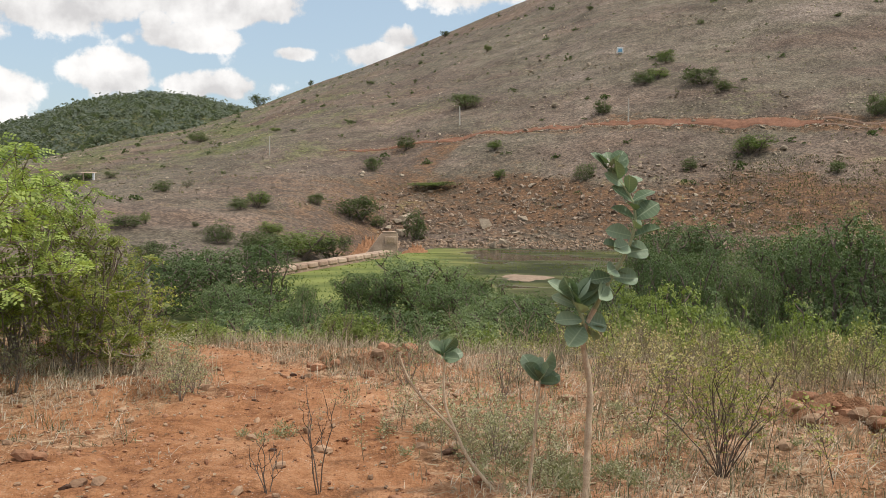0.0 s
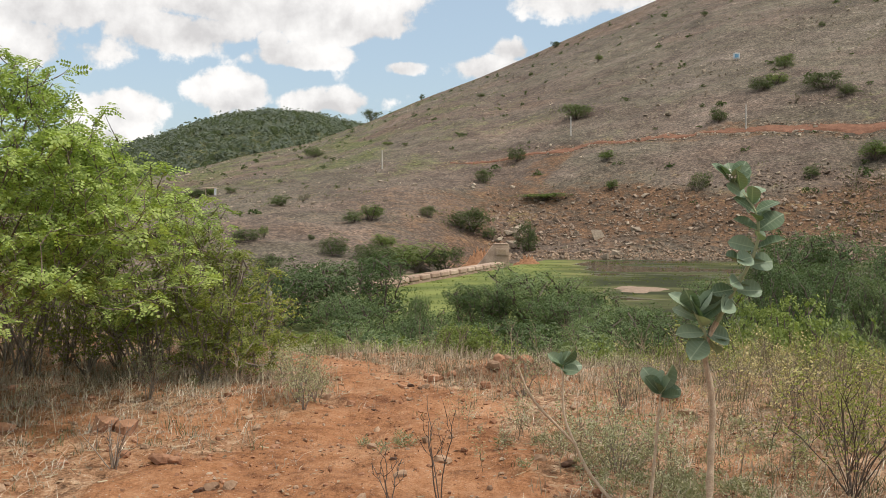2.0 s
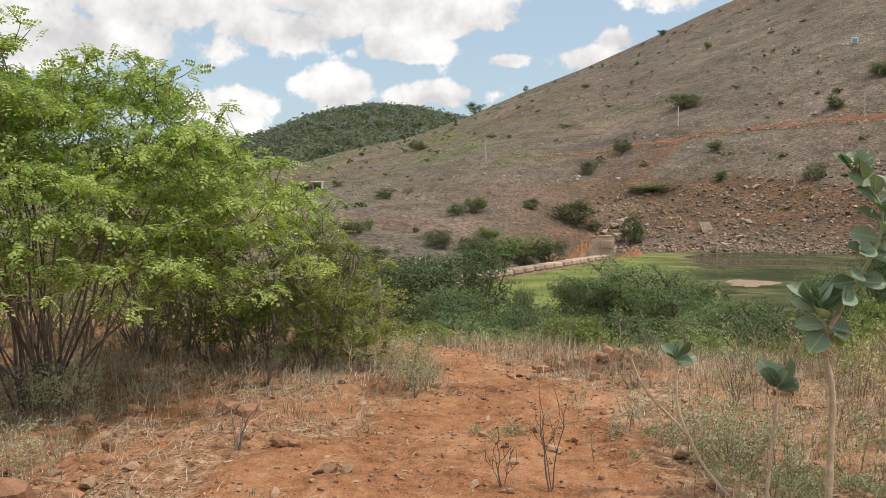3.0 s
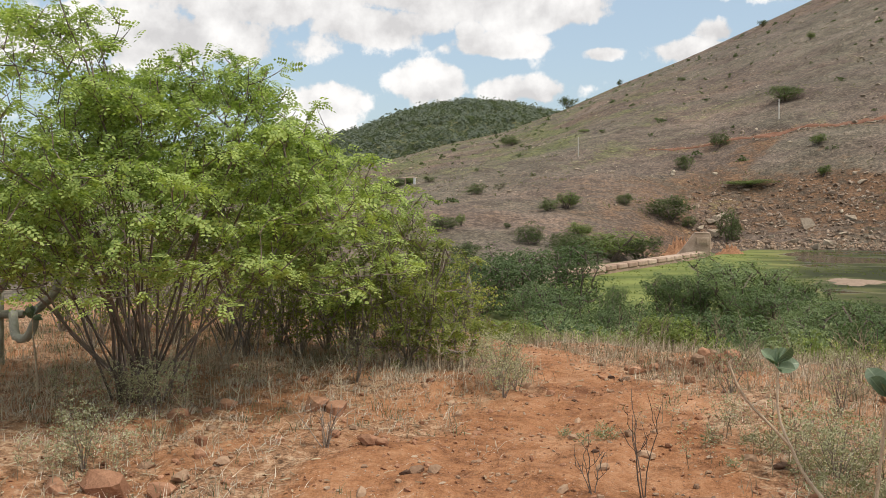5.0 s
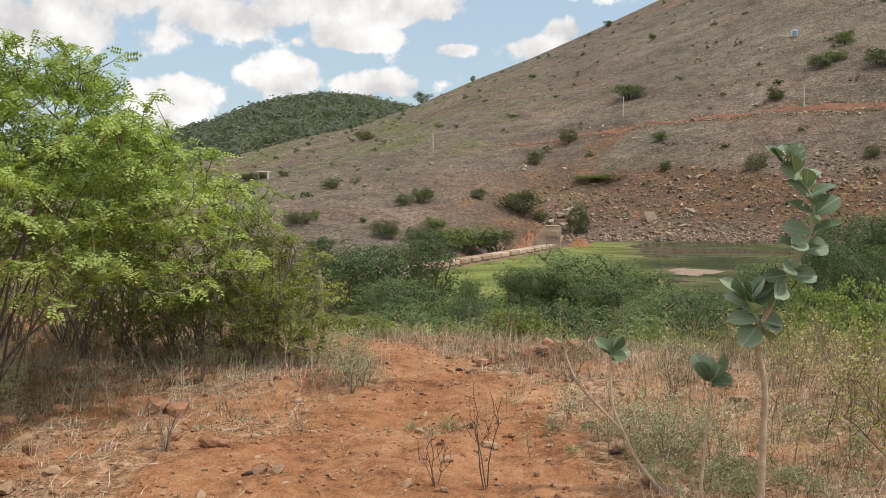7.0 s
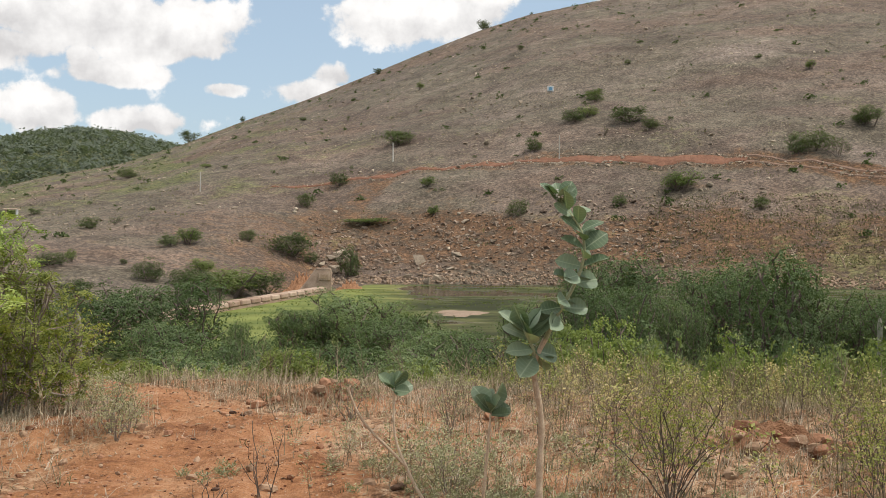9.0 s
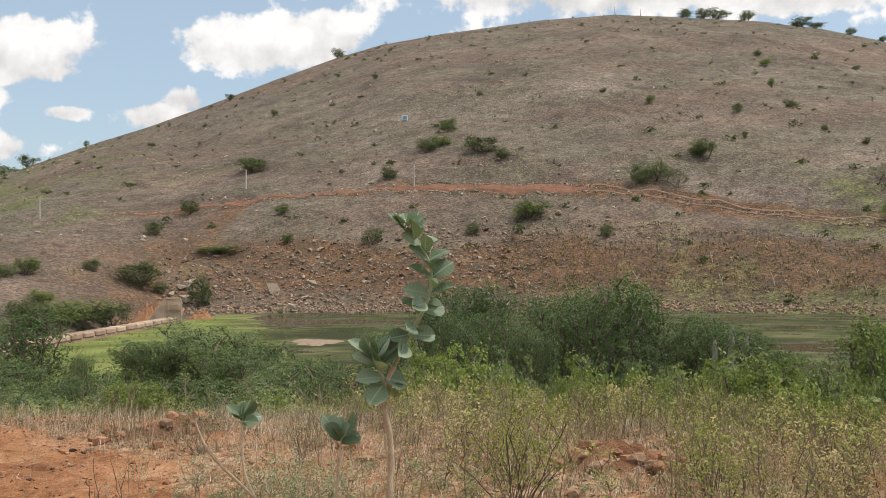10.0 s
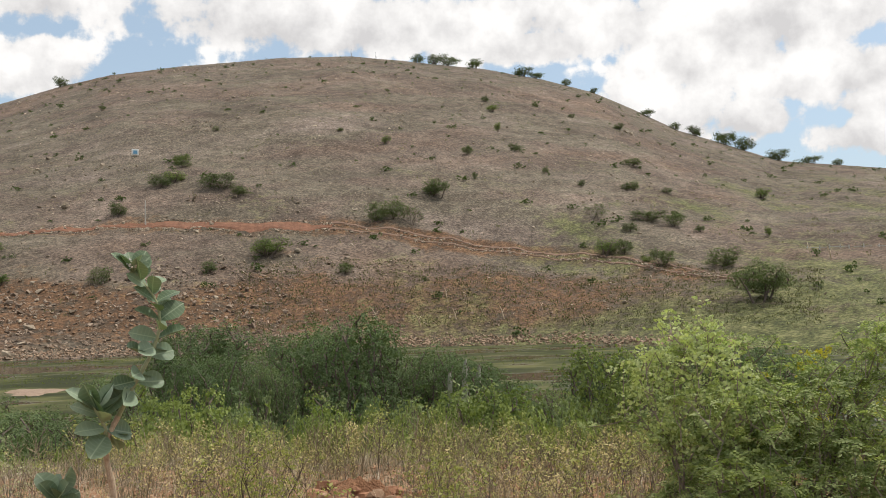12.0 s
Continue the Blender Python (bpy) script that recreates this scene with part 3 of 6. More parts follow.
# ---- trees and bushes ----
FEATHER, SPRIG = pinnate(4, 0.34, 0.10, 0.35, 0.12), sprig()
FEATHERY = pinnate(4, 0.33, 0.105, 0.35, 0.25)
SPRAY = spray(7, 0.5, 0.17, 3)
FLAME = leaf_mat("young_leaf", (0.22, 0.24, 0.08), (0.46, 0.45, 0.19), 0.5, 0.4)
THICKET_LEAF = leaf_mat("thicket_leaf", (0.125, 0.16, 0.052), (0.30, 0.345, 0.125), 0.6, 0.4)
SAGE_LEAF = leaf_mat("sage_leaf", (0.10, 0.14, 0.07), (0.26, 0.315, 0.17), 0.6, 0.38)
HEDGE_LEAF = leaf_mat("hedge_leaf", (0.15, 0.19, 0.06), (0.36, 0.41, 0.15), 0.6, 0.4)
MEADOW_LEAF = leaf_mat("meadow_leaf", (0.11, 0.15, 0.055), (0.25, 0.30, 0.12), 0.6, 0.4)
SOFT_LEAF = leaf_mat("soft_leaf", (0.17, 0.22, 0.08), (0.56, 0.60, 0.32), 0.55, 0.45)
YELLOW_LEAF = leaf_mat("yellow_leaf", (0.30, 0.28, 0.04), (0.60, 0.52, 0.08), 0.5, 0.3)
GREY_BARK = plain_mat("grey_bark", (0.14, 0.112, 0.092), (0.34, 0.28, 0.235), 14.0, 0.9, 0.5, 0.01)
BARE_TWIG = plain_mat("bare_twig", (0.13, 0.10, 0.08), (0.34, 0.28, 0.22), 4.0, 0.9, 0.1)


def outward(rng, p, blobs, wild):
    """Frames whose z axis points out of the crown's nearest lump."""
    b = np.array(blobs, float)
    d = (p[:, None] - b[None, :, :3]) / b[None, :, 3:]
    k = np.argmin((d ** 2).sum(2), 1)
    z = d[np.arange(len(p)), k] / b[k, 3:]
    z /= np.linalg.norm(z, axis=1, keepdims=True) + 1e-9
    z = z + [0, 0, 0.25] + rng.normal(0, wild, z.shape)
    z /= np.linalg.norm(z, axis=1, keepdims=True) + 1e-9
    x = np.cross(z, rng.normal(0, 1, z.shape))
    x /= np.linalg.norm(x, axis=1, keepdims=True) + 1e-9
    return np.stack([x, np.cross(z, x), z], 1)


def crown_mesh(rng, tips, per_tip, leaf, shape, spread, lift=(-0.5, 0.6), wild=0.35, blobs=None):
    n = len(tips) * per_tip
    p = np.repeat(tips, per_tip, 0) + rng.normal(0, spread, (n, 3)) * [1, 1, 0.6]
    return scatter_leaves(shape, p, leaf * rng.uniform(0.6, 1.2, n), turns(rng, n, lift, wild) if blobs is None else outward(rng, p, blobs, wild))


def tree(name, x, y, blobs, stems, tips, per_tip, leaf, spread, thick, leaves, label, category, seed, shape=None, shell=0.5, twig=0.004, group="", turn=0.0, wood=None, boughs=0, floor=0.1):
    """A tree or shrub from the ground up; blobs are its crown's ellipsoids, measured from its foot."""
    rng = np.random.default_rng(seed)
    root = thing(name, x, y, float(land(x, y)), label, category, group)
    root.rotation_euler = (0, 0, radians(turn))
    if boughs:
        pts = np.repeat(crown_points(rng, blobs, boughs, shell, floor > 0.2), tips // boughs, 0)
        pts = pts + rng.normal(0, 1, pts.shape) * [0.15, 0.15, 0.035]
        if floor > 0.2:
            pts = pts[~((pts[:, 2] < 0.24 * pts[:, 2].max()) & (np.hypot(pts[:, 0], pts[:, 1]) < 0.8))]
    else:
        pts = crown_points(rng, blobs, tips, shell)
    pts = pts[pts[:, 2] > floor * (1 if floor < 0.2 else rng.uniform(0.8, 1.25, len(pts)))]
    tubes, twigs = woody(rng, (0, 0, 0), pts, stems, thick, max(thick * 3, 0.11 if boughs else 0), twig)
    for v, f in tubes:
        part("stem" if stems > 1 else "trunk", v, f, wood or BARK, root, soft=True)
    if twigs:
        tagged(part("branchwork", *twigs, wood or BARK, root), kind="stuff")
    if per_tip:
        part("crown", *crown_mesh(rng, pts, per_tip, leaf, FEATHER if shape is None else shape, spread, (-0.65, 0.35) if boughs else (-0.5, 0.6), 0.4 if boughs else 0.35, blobs if shape is SPRAY else None), leaves, root)
    return root


# the tree and shrubs beside the track
tree("feathery_tree", -4.95, 6.6, [(-0.35, 0, 0.95, 2.1, 1.7, 2.17), (0.4, 0, 0.95, 1.75, 1.7, 1.84), (-0.1, 0, 1.1, 1.5, 1.3, 1.4)],
     34, 3900, 5, 0.112, 0.035, 0.011, BRIGHT_LEAF, "spreading many-stemmed tree with bright green feathery leaves", "tree", 11, turn=37, shell=0.74, twig=0.0028, boughs=490, shape=FEATHERY, floor=1.0)
tree("feathery_shrub", -3.25, 8.6, [(0.05, 0, 0.95, 0.62, 0.6, 0.45), (-0.35, 0.1, 1.1, 0.6, 0.6, 0.4), (0.1, 0, 0.5, 0.62, 0.55, 0.42), (0.15, 0, 0.3, 0.5, 0.5, 0.25)], 18, 360, 5, 0.10, 0.025, 0.006, OLIVE_LEAF,
     "dense many-stemmed shrub with yellowish green leaves", "shrub", 12, turn=22, boughs=72, group="feathery shrubs", wood=GREY_BARK)
tree("feathery_shrub", -4.1, 9.0, [(0.1, 0, 1.35, 0.75, 0.7, 0.5), (-0.5, 0, 1.5, 0.7, 0.7, 0.45), (0.1, 0, 0.75, 0.7, 0.6, 0.5)], 16, 380, 5, 0.105, 0.025, 0.006, BRIGHT_LEAF,
     "many-stemmed shrub with bright green feathery leaves over bare stems", "shrub", 13, turn=26, boughs=63, group="feathery shrubs", wood=GREY_BARK)
tree("feathery_shrub", -5.3, 8.7, [(0, 0, 1.5, 0.9, 0.8, 0.5), (0.6, 0, 1.3, 0.6, 0.6, 0.4)], 18, 240, 5, 0.11, 0.025, 0.007, OLIVE_LEAF,
     "many-stemmed shrub with yellowish green leaves over bare stems", "shrub", 14, turn=30, boughs=40, group="feathery shrubs", wood=GREY_BARK)
tree("feathery_shrub", -7.3, 9.8, [(0, 0, 1.5, 1.2, 1.0, 0.7), (0.9, 0, 1.2, 0.9, 0.8, 0.6)], 18, 240, 5, 0.12, 0.025, 0.007, OLIVE_LEAF,
     "many-stemmed shrub with yellowish green leaves over bare stems", "shrub", 15, turn=35, boughs=40, group="feathery shrubs", wood=GREY_BARK)
# brush of thin bare stems in their shade
for k, (x, y, h) in enumerate([(-4.7, 9.6, 1.0), (-5.6, 9.9, 1.1), (-6.3, 9.0, 1.0), (-3.9, 9.9, 0.9), (-6.9, 8.4, 1.1), (-5.9, 11.2, 1.3), (-4.4, 11.0, 1.1), (-7.9, 10.8, 1.3), (-4.3, 9.4, 0.8), (-5.1, 9.3, 0.8), (-3.6, 9.5, 0.7), (-5.9, 9.5, 0.9), (-6.6, 9.7, 0.9), (-4.0, 10.4, 0.9), (-5.2, 10.5, 1.0), (-7.4, 9.2, 1.0), (-3.3, 10.2, 0.8), (-6.2, 10.4, 1.0), (-8.3, 9.6, 1.1), (-4.7, 8.9, 0.7)]):
    tree("brush_shrub", x, y, [(0, 0, h * 0.6, 0.5, 0.5, h * 0.42)], 12, 90, 4, 0.05, 0.06, 0.006, OLIVE_LEAF, "leggy grey brush with sparse dull green leaves", "shrub", 30 + k, SPRIG, 0.4, 0.003, "brush under the trees", wood=BARE_TWIG)
# a shrub in front on the other side
tree("cassia_shrub", 4.3, 3.8, [(0.1, 0, 0.75, 0.75, 0.6, 0.55), (-0.42, 0.1, 1.0, 0.45, 0.5, 0.42), (0.6, 0, 0.95, 0.6, 0.6, 0.5), (0.1, 0, 0.45, 0.95, 0.6, 0.35)], 16, 1280, 7, 0.075, 0.022, 0.008, SOFT_LEAF,
     "leafy shrub with pale green and some yellow leaves", "shrub", 21, turn=-47, boughs=160, twig=0.0025, wood=BARE_TWIG, shell=0.62)
tree("leafy_shrub", 3.85, 4.15, [(0.0, 0, 1.05, 0.34, 0.35, 0.46)], 8, 170, 6, 0.05, 0.05, 0.006, SOFT_LEAF,
     "thin upright shrub with pale yellowish young leaves", "shrub", 22, SPRIG, turn=-40, twig=0.0025, wood=BARE_TWIG, shell=0.6)
tree("leafy_shrub", 4.9, 4.1, [(0.0, 0, 1.0, 0.4, 0.4, 0.3)], 5, 22, 4, 0.06, 0.05, 0.006, YELLOW_LEAF,
     "thin upright shrub with yellowing leaves", "shrub", 23, SPRIG, turn=-50, twig=0.003)
tree("low_shrub", 3.62, 3.5, [(0.0, 0, 0.42, 0.4, 0.35, 0.36)], 7, 150, 9, 0.07, 0.05, 0.008, THICKET_LEAF,
     "low rounded shrub with bright green feathery leaves", "shrub", 24, turn=-40, twig=0.003)

# bushes of the valley floor and its near bank: x, y, width, height
DARK_BUSHES = [(-9.2, 41.0, 5.6, 3.6), (-0.8, 41.0, 4.9, 3.0), (-5.6, 37.6, 1.2, 1.9), (10.6, 42.7, 4.6, 4.5), (12.8, 31.5, 4.6, 4.9), (14.7, 30.6, 3.2, 3.7),
               (7.2, 29.1, 2.4, 3.5), (9.9, 30.4, 1.9, 3.4), (0.7, 36.0, 3.4, 2.5), (19.0, 35.2, 5.0, 2.5), (21.3, 26.5, 4.7, 3.3), (-3.2, 40.0, 3.0, 2.4), (-1.6, 28.0, 3.6, 2.3), (0.9, 27.0, 3.4, 2.1), (3.4, 27.5, 3.4, 2.3), (-4.2, 26.5, 3.2, 2.0), (2.4, 33.0, 3.2, 2.3), (-6.5, 28.0, 3.0, 2.1),
               (-12.0, 38.0, 4.4, 2.8), (-7.0, 33.0, 3.2, 2.4), (-4.0, 30.0, 2.6, 2.2), (1.5, 31.0, 2.8, 2.3), (16.5, 27.5, 3.4, 3.2), (24.0, 23.0, 4.2, 3.6), (8.6, 36.0, 3.6, 3.9), (14.0, 37.0, 4.6, 4.3), (17.5, 31.5, 3.6, 3.3), (5.6, 33.5, 2.6, 3.0)]
PALE_BUSHES = [(5.4, 23.4, 2.5, 3.3), (6.1, 20.1, 1.5, 3.3), (2.0, 19.9, 1.6, 2.7), (7.3, 18.6, 2.0, 3.1), (8.6, 18.0, 1.8, 2.8), (9.7, 16.3, 2.3, 3.1),
               (8.5, 15.9, 1.8, 2.6), (11.3, 16.5, 2.2, 3.4), (10.4, 13.4, 1.6, 2.2), (5.0, 21.4, 2.2, 3.2), (1.7, 16.9, 1.9, 2.0), (3.6, 18.4, 1.8, 2.5),
               (0.2, 20.5, 1.8, 2.3), (13.2, 15.0, 2.2, 3.2), (15.0, 18.5, 2.8, 3.6), (4.6, 16.2, 1.6, 1.9), (6.4, 15.2, 1.6, 1.9), (-1.6, 20.0, 2.0, 2.2), (-3.4, 21.5, 2.2, 2.4)]
BANK_SHRUBS = [(-3.5, 13.6, 0.9, 0.9), (-3.3, 15.7, 1.2, 1.8), (-2.3, 14.8, 1.1, 1.2), (-4.1, 13.2, 0.8, 0.8), (-1.5, 14.9, 1.0, 1.0), (1.1, 14.0, 1.1, 0.8), (2.6, 12.9, 0.9, 0.5), (-2.9, 14.2, 0.9, 0.9),
               (0.2, 14.6, 0.9, 0.9), (3.7, 13.4, 1.0, 0.8), (5.0, 12.9, 1.0, 0.8), (6.3, 12.0, 1.1, 0.9), (7.6, 11.2, 1.1, 0.9), (8.8, 10.3, 1.2, 1.0), (-5.2, 14.2, 1.4, 1.5), (-6.8, 15.2, 1.8, 1.9)]


def lumps(g, n=8):
    """Ellipsoids of a bush one wide and one high."""
    out = [(0, 0, 0.45, 0.36, 0.36, 0.38)]
    for k in range(n):
        a = 6.28 * k / n + g.uniform(-0.4, 0.4)
        out.append((g.uniform(0.2, 0.36) * math.cos(a), g.uniform(0.2, 0.36) * math.sin(a), g.uniform(0.25, 0.74), g.uniform(0.13, 0.26), g.uniform(0.13, 0.26), g.uniform(0.12, 0.26)))
    return out


def bush_kind(name, leaves, tips, per_tip, leaf, shape, label, category, group, seed, thick=0.02, wood=None, shell=0.55, form=None, loose=0.8):
    """A bush of unit width and height, to be copied at other sizes."""
    return tree(name, 0, 0, form or lumps(np.random.default_rng(seed)), 4, tips, per_tip, leaf, leaf * loose, thick, leaves, label, category, seed, shape, shell, 0.004, group, wood=wood)


def spread_kinds(kinds, rows, seed, sink=0.0):
    """Sets bushes of these kinds at rows of x, y, width, height; the first of each kind is moved, the others are copies."""
    g = np.random.default_rng(seed)
    used = set()
    for k, (x, y, w, h) in enumerate(rows):
        ob = kinds[k % len(kinds)]
        m = Matrix.Translation((x, y, float(land(x, y)) - sink * h)) @ Matrix.Rotation(g.uniform(0, 6.28), 4, "Z") @ Matrix.Diagonal((w, w, h, 1))
        if ob.name in used:
            copy_thing(ob, m)
        else:
            used.add(ob.name)
            ob["place"] = 1
            FIRST.append((ob, m))


FIRST = []
dark = [bush_kind("mesquite_bush", m, 340, 12, 0.03, SPRAY, lab, "bush", "mesquite bushes", s, 0.014, loose=1.8) for m, s, lab in
        ((DARK_LEAF, 41, "dense dark green mesquite bush"), (SAGE_LEAF, 42, "dense sage green mesquite bush"), (DARK_LEAF, 44, "dense dark green mesquite bush"), (SAGE_LEAF, 43, "feathery sage green mesquite bush"))]
spread_kinds(dark, [(x, y, w * 1.18, h * 1.1) for x, y, w, h in DARK_BUSHES], 1)
pale = [bush_kind("leafy_bush", m, 250, 10, 0.043, SPRAY, lab, "bush", "leafy bushes on the bank", s, 0.012, loose=1.1) for m, s, lab in
        ((HEDGE_LEAF, 51, "leafy yellow-green bush on the bank"), (GREY_LEAF, 52, "leafy grey-green bush on the bank"), (THICKET_LEAF, 53, "leafy green bush on the bank"))]
spread_kinds(pale, [(x, y, w * 1.3, h * (1.2 if x > 3 else 1.0)) for x, y, w, h in PALE_BUSHES], 2)
bank = [bush_kind("bank_shrub", m, 90, 6, 0.085, SPRIG, lab, "shrub", "shrubs along the edge of the bank", s, 0.012, BARE_TWIG, 0.3) for m, s, lab in
        ((GREY_LEAF, 61, "small leggy shrub with grey-green leaves"), (OLIVE_LEAF, 62, "small leggy shrub with yellowish leaves"))]
spread_kinds(bank, BANK_SHRUBS, 3)
# the thicket that fills the bank between them
thicket = [bush_kind("thicket_bush", m, 105, 7, 0.062, SPRAY, lab, "bush", "thicket on the bank", s, 0.012, loose=1.0) for m, s, lab in
           ((THICKET_LEAF, 54, "soft green bush in the thicket on the bank"), (DARK_LEAF, 55, "dull green bush in the thicket on the bank"), (HEDGE_LEAF, 56, "yellow-green bush in the thicket on the bank"), (GREY_LEAF, 57, "grey-green bush in the thicket on the bank"))]
g = np.random.default_rng(58)
BELT, BELT_FAR = [], []
for r in (15.0, 18.5, 23.5):
    for a in np.arange(-50, 22, 4.4):
        b, q = a + g.uniform(-1.6, 1.6), r + g.uniform(-1.2, 1.2)
        x, y = -math.sin(radians(b)) * q, math.cos(radians(b)) * q
        rise = np.interp(b, [-50, -12, -6, 20], [-4.6, -4.8, -6.6, -6.5]) + g.uniform(-0.6, 0.5) + 0.35 * (r - 18.5) / 4
        (BELT if r < 20 else BELT_FAR).append((x, y, g.uniform(1.1, 2.5) * q / 18, 1.0 * max(0.7, EYE + q * math.tan(radians(rise)) - float(land(x, y)))))
for a in np.arange(-14, 24, 2.4):
    b, q = a + g.uniform(-1, 1), 12.6 + g.uniform(-0.6, 1.6) + max(0, a - 12) * 0.15
    BELT.append((-math.sin(radians(b)) * q, math.cos(radians(b)) * q, g.uniform(0.7, 1.2), g.uniform(0.55, 0.95)))
spread_kinds([thicket[2], thicket[0]], BELT, 7)
spread_kinds([thicket[1], thicket[3]], BELT_FAR, 8)

# bushes and trees of the hillside: x, y, width, height
HILL_A = [(3.7, 163.6, 5.7, 2.9), (23.3, 140.4, 3.0, 2.3), (31.2, 150.6, 4.2, 2.5), (34.2, 153.1, 3.8, 2.1), (38.9, 145.0, 5.4, 2.9), (41.2, 140.7, 3.1, 1.9), (37.6, 162.9, 3.0, 1.8), (39.0, 119.8, 5.6, 2.9),
          (45.6, 110.2, 2.0, 1.6), (56.2, 124.3, 2.9, 3.4), (-5.7, 143.5, 3.0, 2.6), (7.1, 132.6, 2.2, 1.7), (-9.8, 131.6, 2.7, 2.2), (17.5, 118.0, 2.8, 2.5), (30.2, 117.3, 2.2, 1.8), (7.2, 121.6, 1.8, 1.6)]
HILL_B = [(-52.2, 135.0, 2.4, 1.5), (-50.4, 134.0, 1.8, 1.2), (-51.8, 200.9, 4.9, 2.7), (-31.7, 179.1, 2.2, 0.9), (-26.8, 170.2, 1.2, 0.6), (-32.3, 108.7, 2.6, 1.6), (-20.8, 97.3, 2.4, 1.5), (-19.2, 99.0, 2.7, 2.1), (-14.2, 106.1, 2.2, 1.4), (-50.7, 122.1, 3.1, 2.2),
          (-53.1, 135.6, 3.0, 1.2), (-49.8, 133.6, 2.1, 1.5), (-47.4, 135.3, 1.9, 1.0), (-33.9, 85.3, 1.7, 1.1), (-26.8, 80.5, 3.0, 1.4), (-26.2, 83.5, 0.9, 1.3), (-21.3, 69.2, 2.6, 1.4), (-22.2, 85.1, 0.8, 0.6)]
HILL_C = [(-19.1, 80.6, 2.7, 2.2), (-16.0, 88.2, 2.7, 1.7), (-9.3, 104.7, 5.3, 3.0), (-3.0, 102.6, 2.6, 4.0), (-7.2, 104.6, 1.7, 1.7), (-12.4, 83.9, 6.6, 3.0), (-9.8, 84.5, 3.6, 2.5), (-15.0, 80.0, 3.4, 2.2), (-16.1, 81.2, 3.4, 2.0), (-1.1, 122.5, 6.6, 0.9),
          (-61.4, 315.8, 6.2, 4.4), (-45.5, 326.7, 2.0, 2.4), (-18.1, 234.6, 2.3, 1.1), (9.9, 219.5, 1.9, 1.9), (0.3, 318.0, 3.1, 2.4), (36.7, 325.6, 5.0, 4.0)]
HILL_D = [(59.0, 124.2, 4.1, 3.5), (80.0, 101.8, 3.5, 2.6), (81.6, 100.2, 2.5, 2.3), (104.7, 127.5, 2.0, 1.4), (88.1, 106.9, 2.5, 1.7), (75.3, 161.1, 2.1, 1.9), (87.2, 151.3, 2.3, 1.9),
          (98.8, 152.7, 2.9, 2.0), (119.3, 198.1, 2.3, 1.7), (115.8, 188.8, 2.7, 2.0), (136.8, 186.4, 2.0, 1.1), (146.5, 180.5, 2.8, 2.0), (95.2, 137.9, 1.4, 1.4), (103.6, 167.0, 1.4, 2.6), (80.1, 136.8, 1.0, 1.3),
          (97.7, 130.9, 1.4, 1.4), (119.8, 144.0, 3.9, 1.8), (38.5, 166.6, 3.7, 1.9), (34.0, 224.6, 1.7, 1.4), (69.6, 170.1, 1.6, 0.9), (49.1, 184.3, 1.4, 1.2)]
HILL_E = [(138.0, 128.3, 3.2, 2.5), (97.0, 107.2, 3.3, 2.4), (106.5, 127.9, 2.2, 1.8), (113.2, 126.9, 2.0, 1.2), (81.8, 96.0, 1.5, 1.1), (81.6, 92.9, 3.1, 2.5), (87.8, 88.6, 4.6, 3.0), 
          (99.1, 104.2, 1.7, 1.2), (106.7, 98.5, 1.2, 1.9), (94.6, 110.6, 5.2, 1.9)]
RIDGE_TREES = [(147.0, 288.0, 5.8, 4.0), (152.0, 286.0, 5.7, 4.2), (157.0, 285.0, 9.5, 5.0), (165.7, 281.0, 6.7, 4.5), (181.8, 276.0, 8.1, 4.2), (187.2, 275.1, 6.1, 3.2), (197.0, 271.0, 4.0, 3.5), (205.0, 266.0, 3.4, 2.6),
               (219.6, 255.0, 5.8, 4.2), (226.9, 249.0, 4.6, 3.8), (231.0, 244.0, 6.2, 5.0), (237.6, 236.0, 9.1, 6.8), (240.0, 230.6, 8.0, 6.2), (248.0, 224.0, 9.0, 5.0), (252.0, 214.0, 7.8, 3.4), (258.0, 208.0, 4.0, 3.0)]
flat_top = [(0, 0, 0.62, 0.42, 0.42, 0.30), (0.22, 0, 0.5, 0.28, 0.26, 0.28), (-0.24, 0.05, 0.48, 0.26, 0.3, 0.26), (0.05, 0.1, 0.36, 0.3, 0.3, 0.22)]
hill = [bush_kind("hill_bush", HILL_LEAF, 120, 11, 0.048, SPRAY, "rounded dark green bush on the dry slope", "bush", "bushes on the hillside", s, 0.02, shell=0.72, loose=1.5) for s in (71, 72, 73)]
hill.append(bush_kind("hill_tree", MEADOW_LEAF, 110, 11, 0.05, SPRAY, "small spreading green tree on the dry slope", "tree", "trees on the hillside", 74, 0.03, form=flat_top, loose=1.4))
spread_kinds(hill, [(x, y, w * 1.08, h * 1.0) for x, y, w, h in HILL_A + HILL_B + HILL_C + HILL_D + HILL_E], 4, 0.06)
lone = bush_kind("slope_tree", HILL_LEAF, 150, 12, 0.046, SPRAY, "spreading dark green tree with a short trunk on the slope", "tree", "lone trees on the hillside", 79, 0.028, form=flat_top, loose=1.4)
spread_kinds([lone], [(77.7, 72.9, 6.6, 4.6), (69.7, 131.2, 4.9, 3.1)], 9, 0.02)
crest = [bush_kind("ridge_tree", HILL_LEAF, 90, 11, 0.06, SPRAY, "spreading dark tree on the crest of the hill", "tree", "trees along the crest", s, 0.03, form=f, loose=1.3) for s, f in ((75, flat_top), (76, None), (78, None))]
spread_kinds(crest, [(x, y, w * 0.9, h * 0.95) for x, y, w, h in RIDGE_TREES], 5, 0.12)
bare = [bush_kind("leafless_bush", HILL_LEAF, 260, 1, 0.05, SPRIG, "leafless grey-brown bush on the dry slope", "bush", "leafless bushes on the hillside", 77, 0.02, BARE_TWIG)]
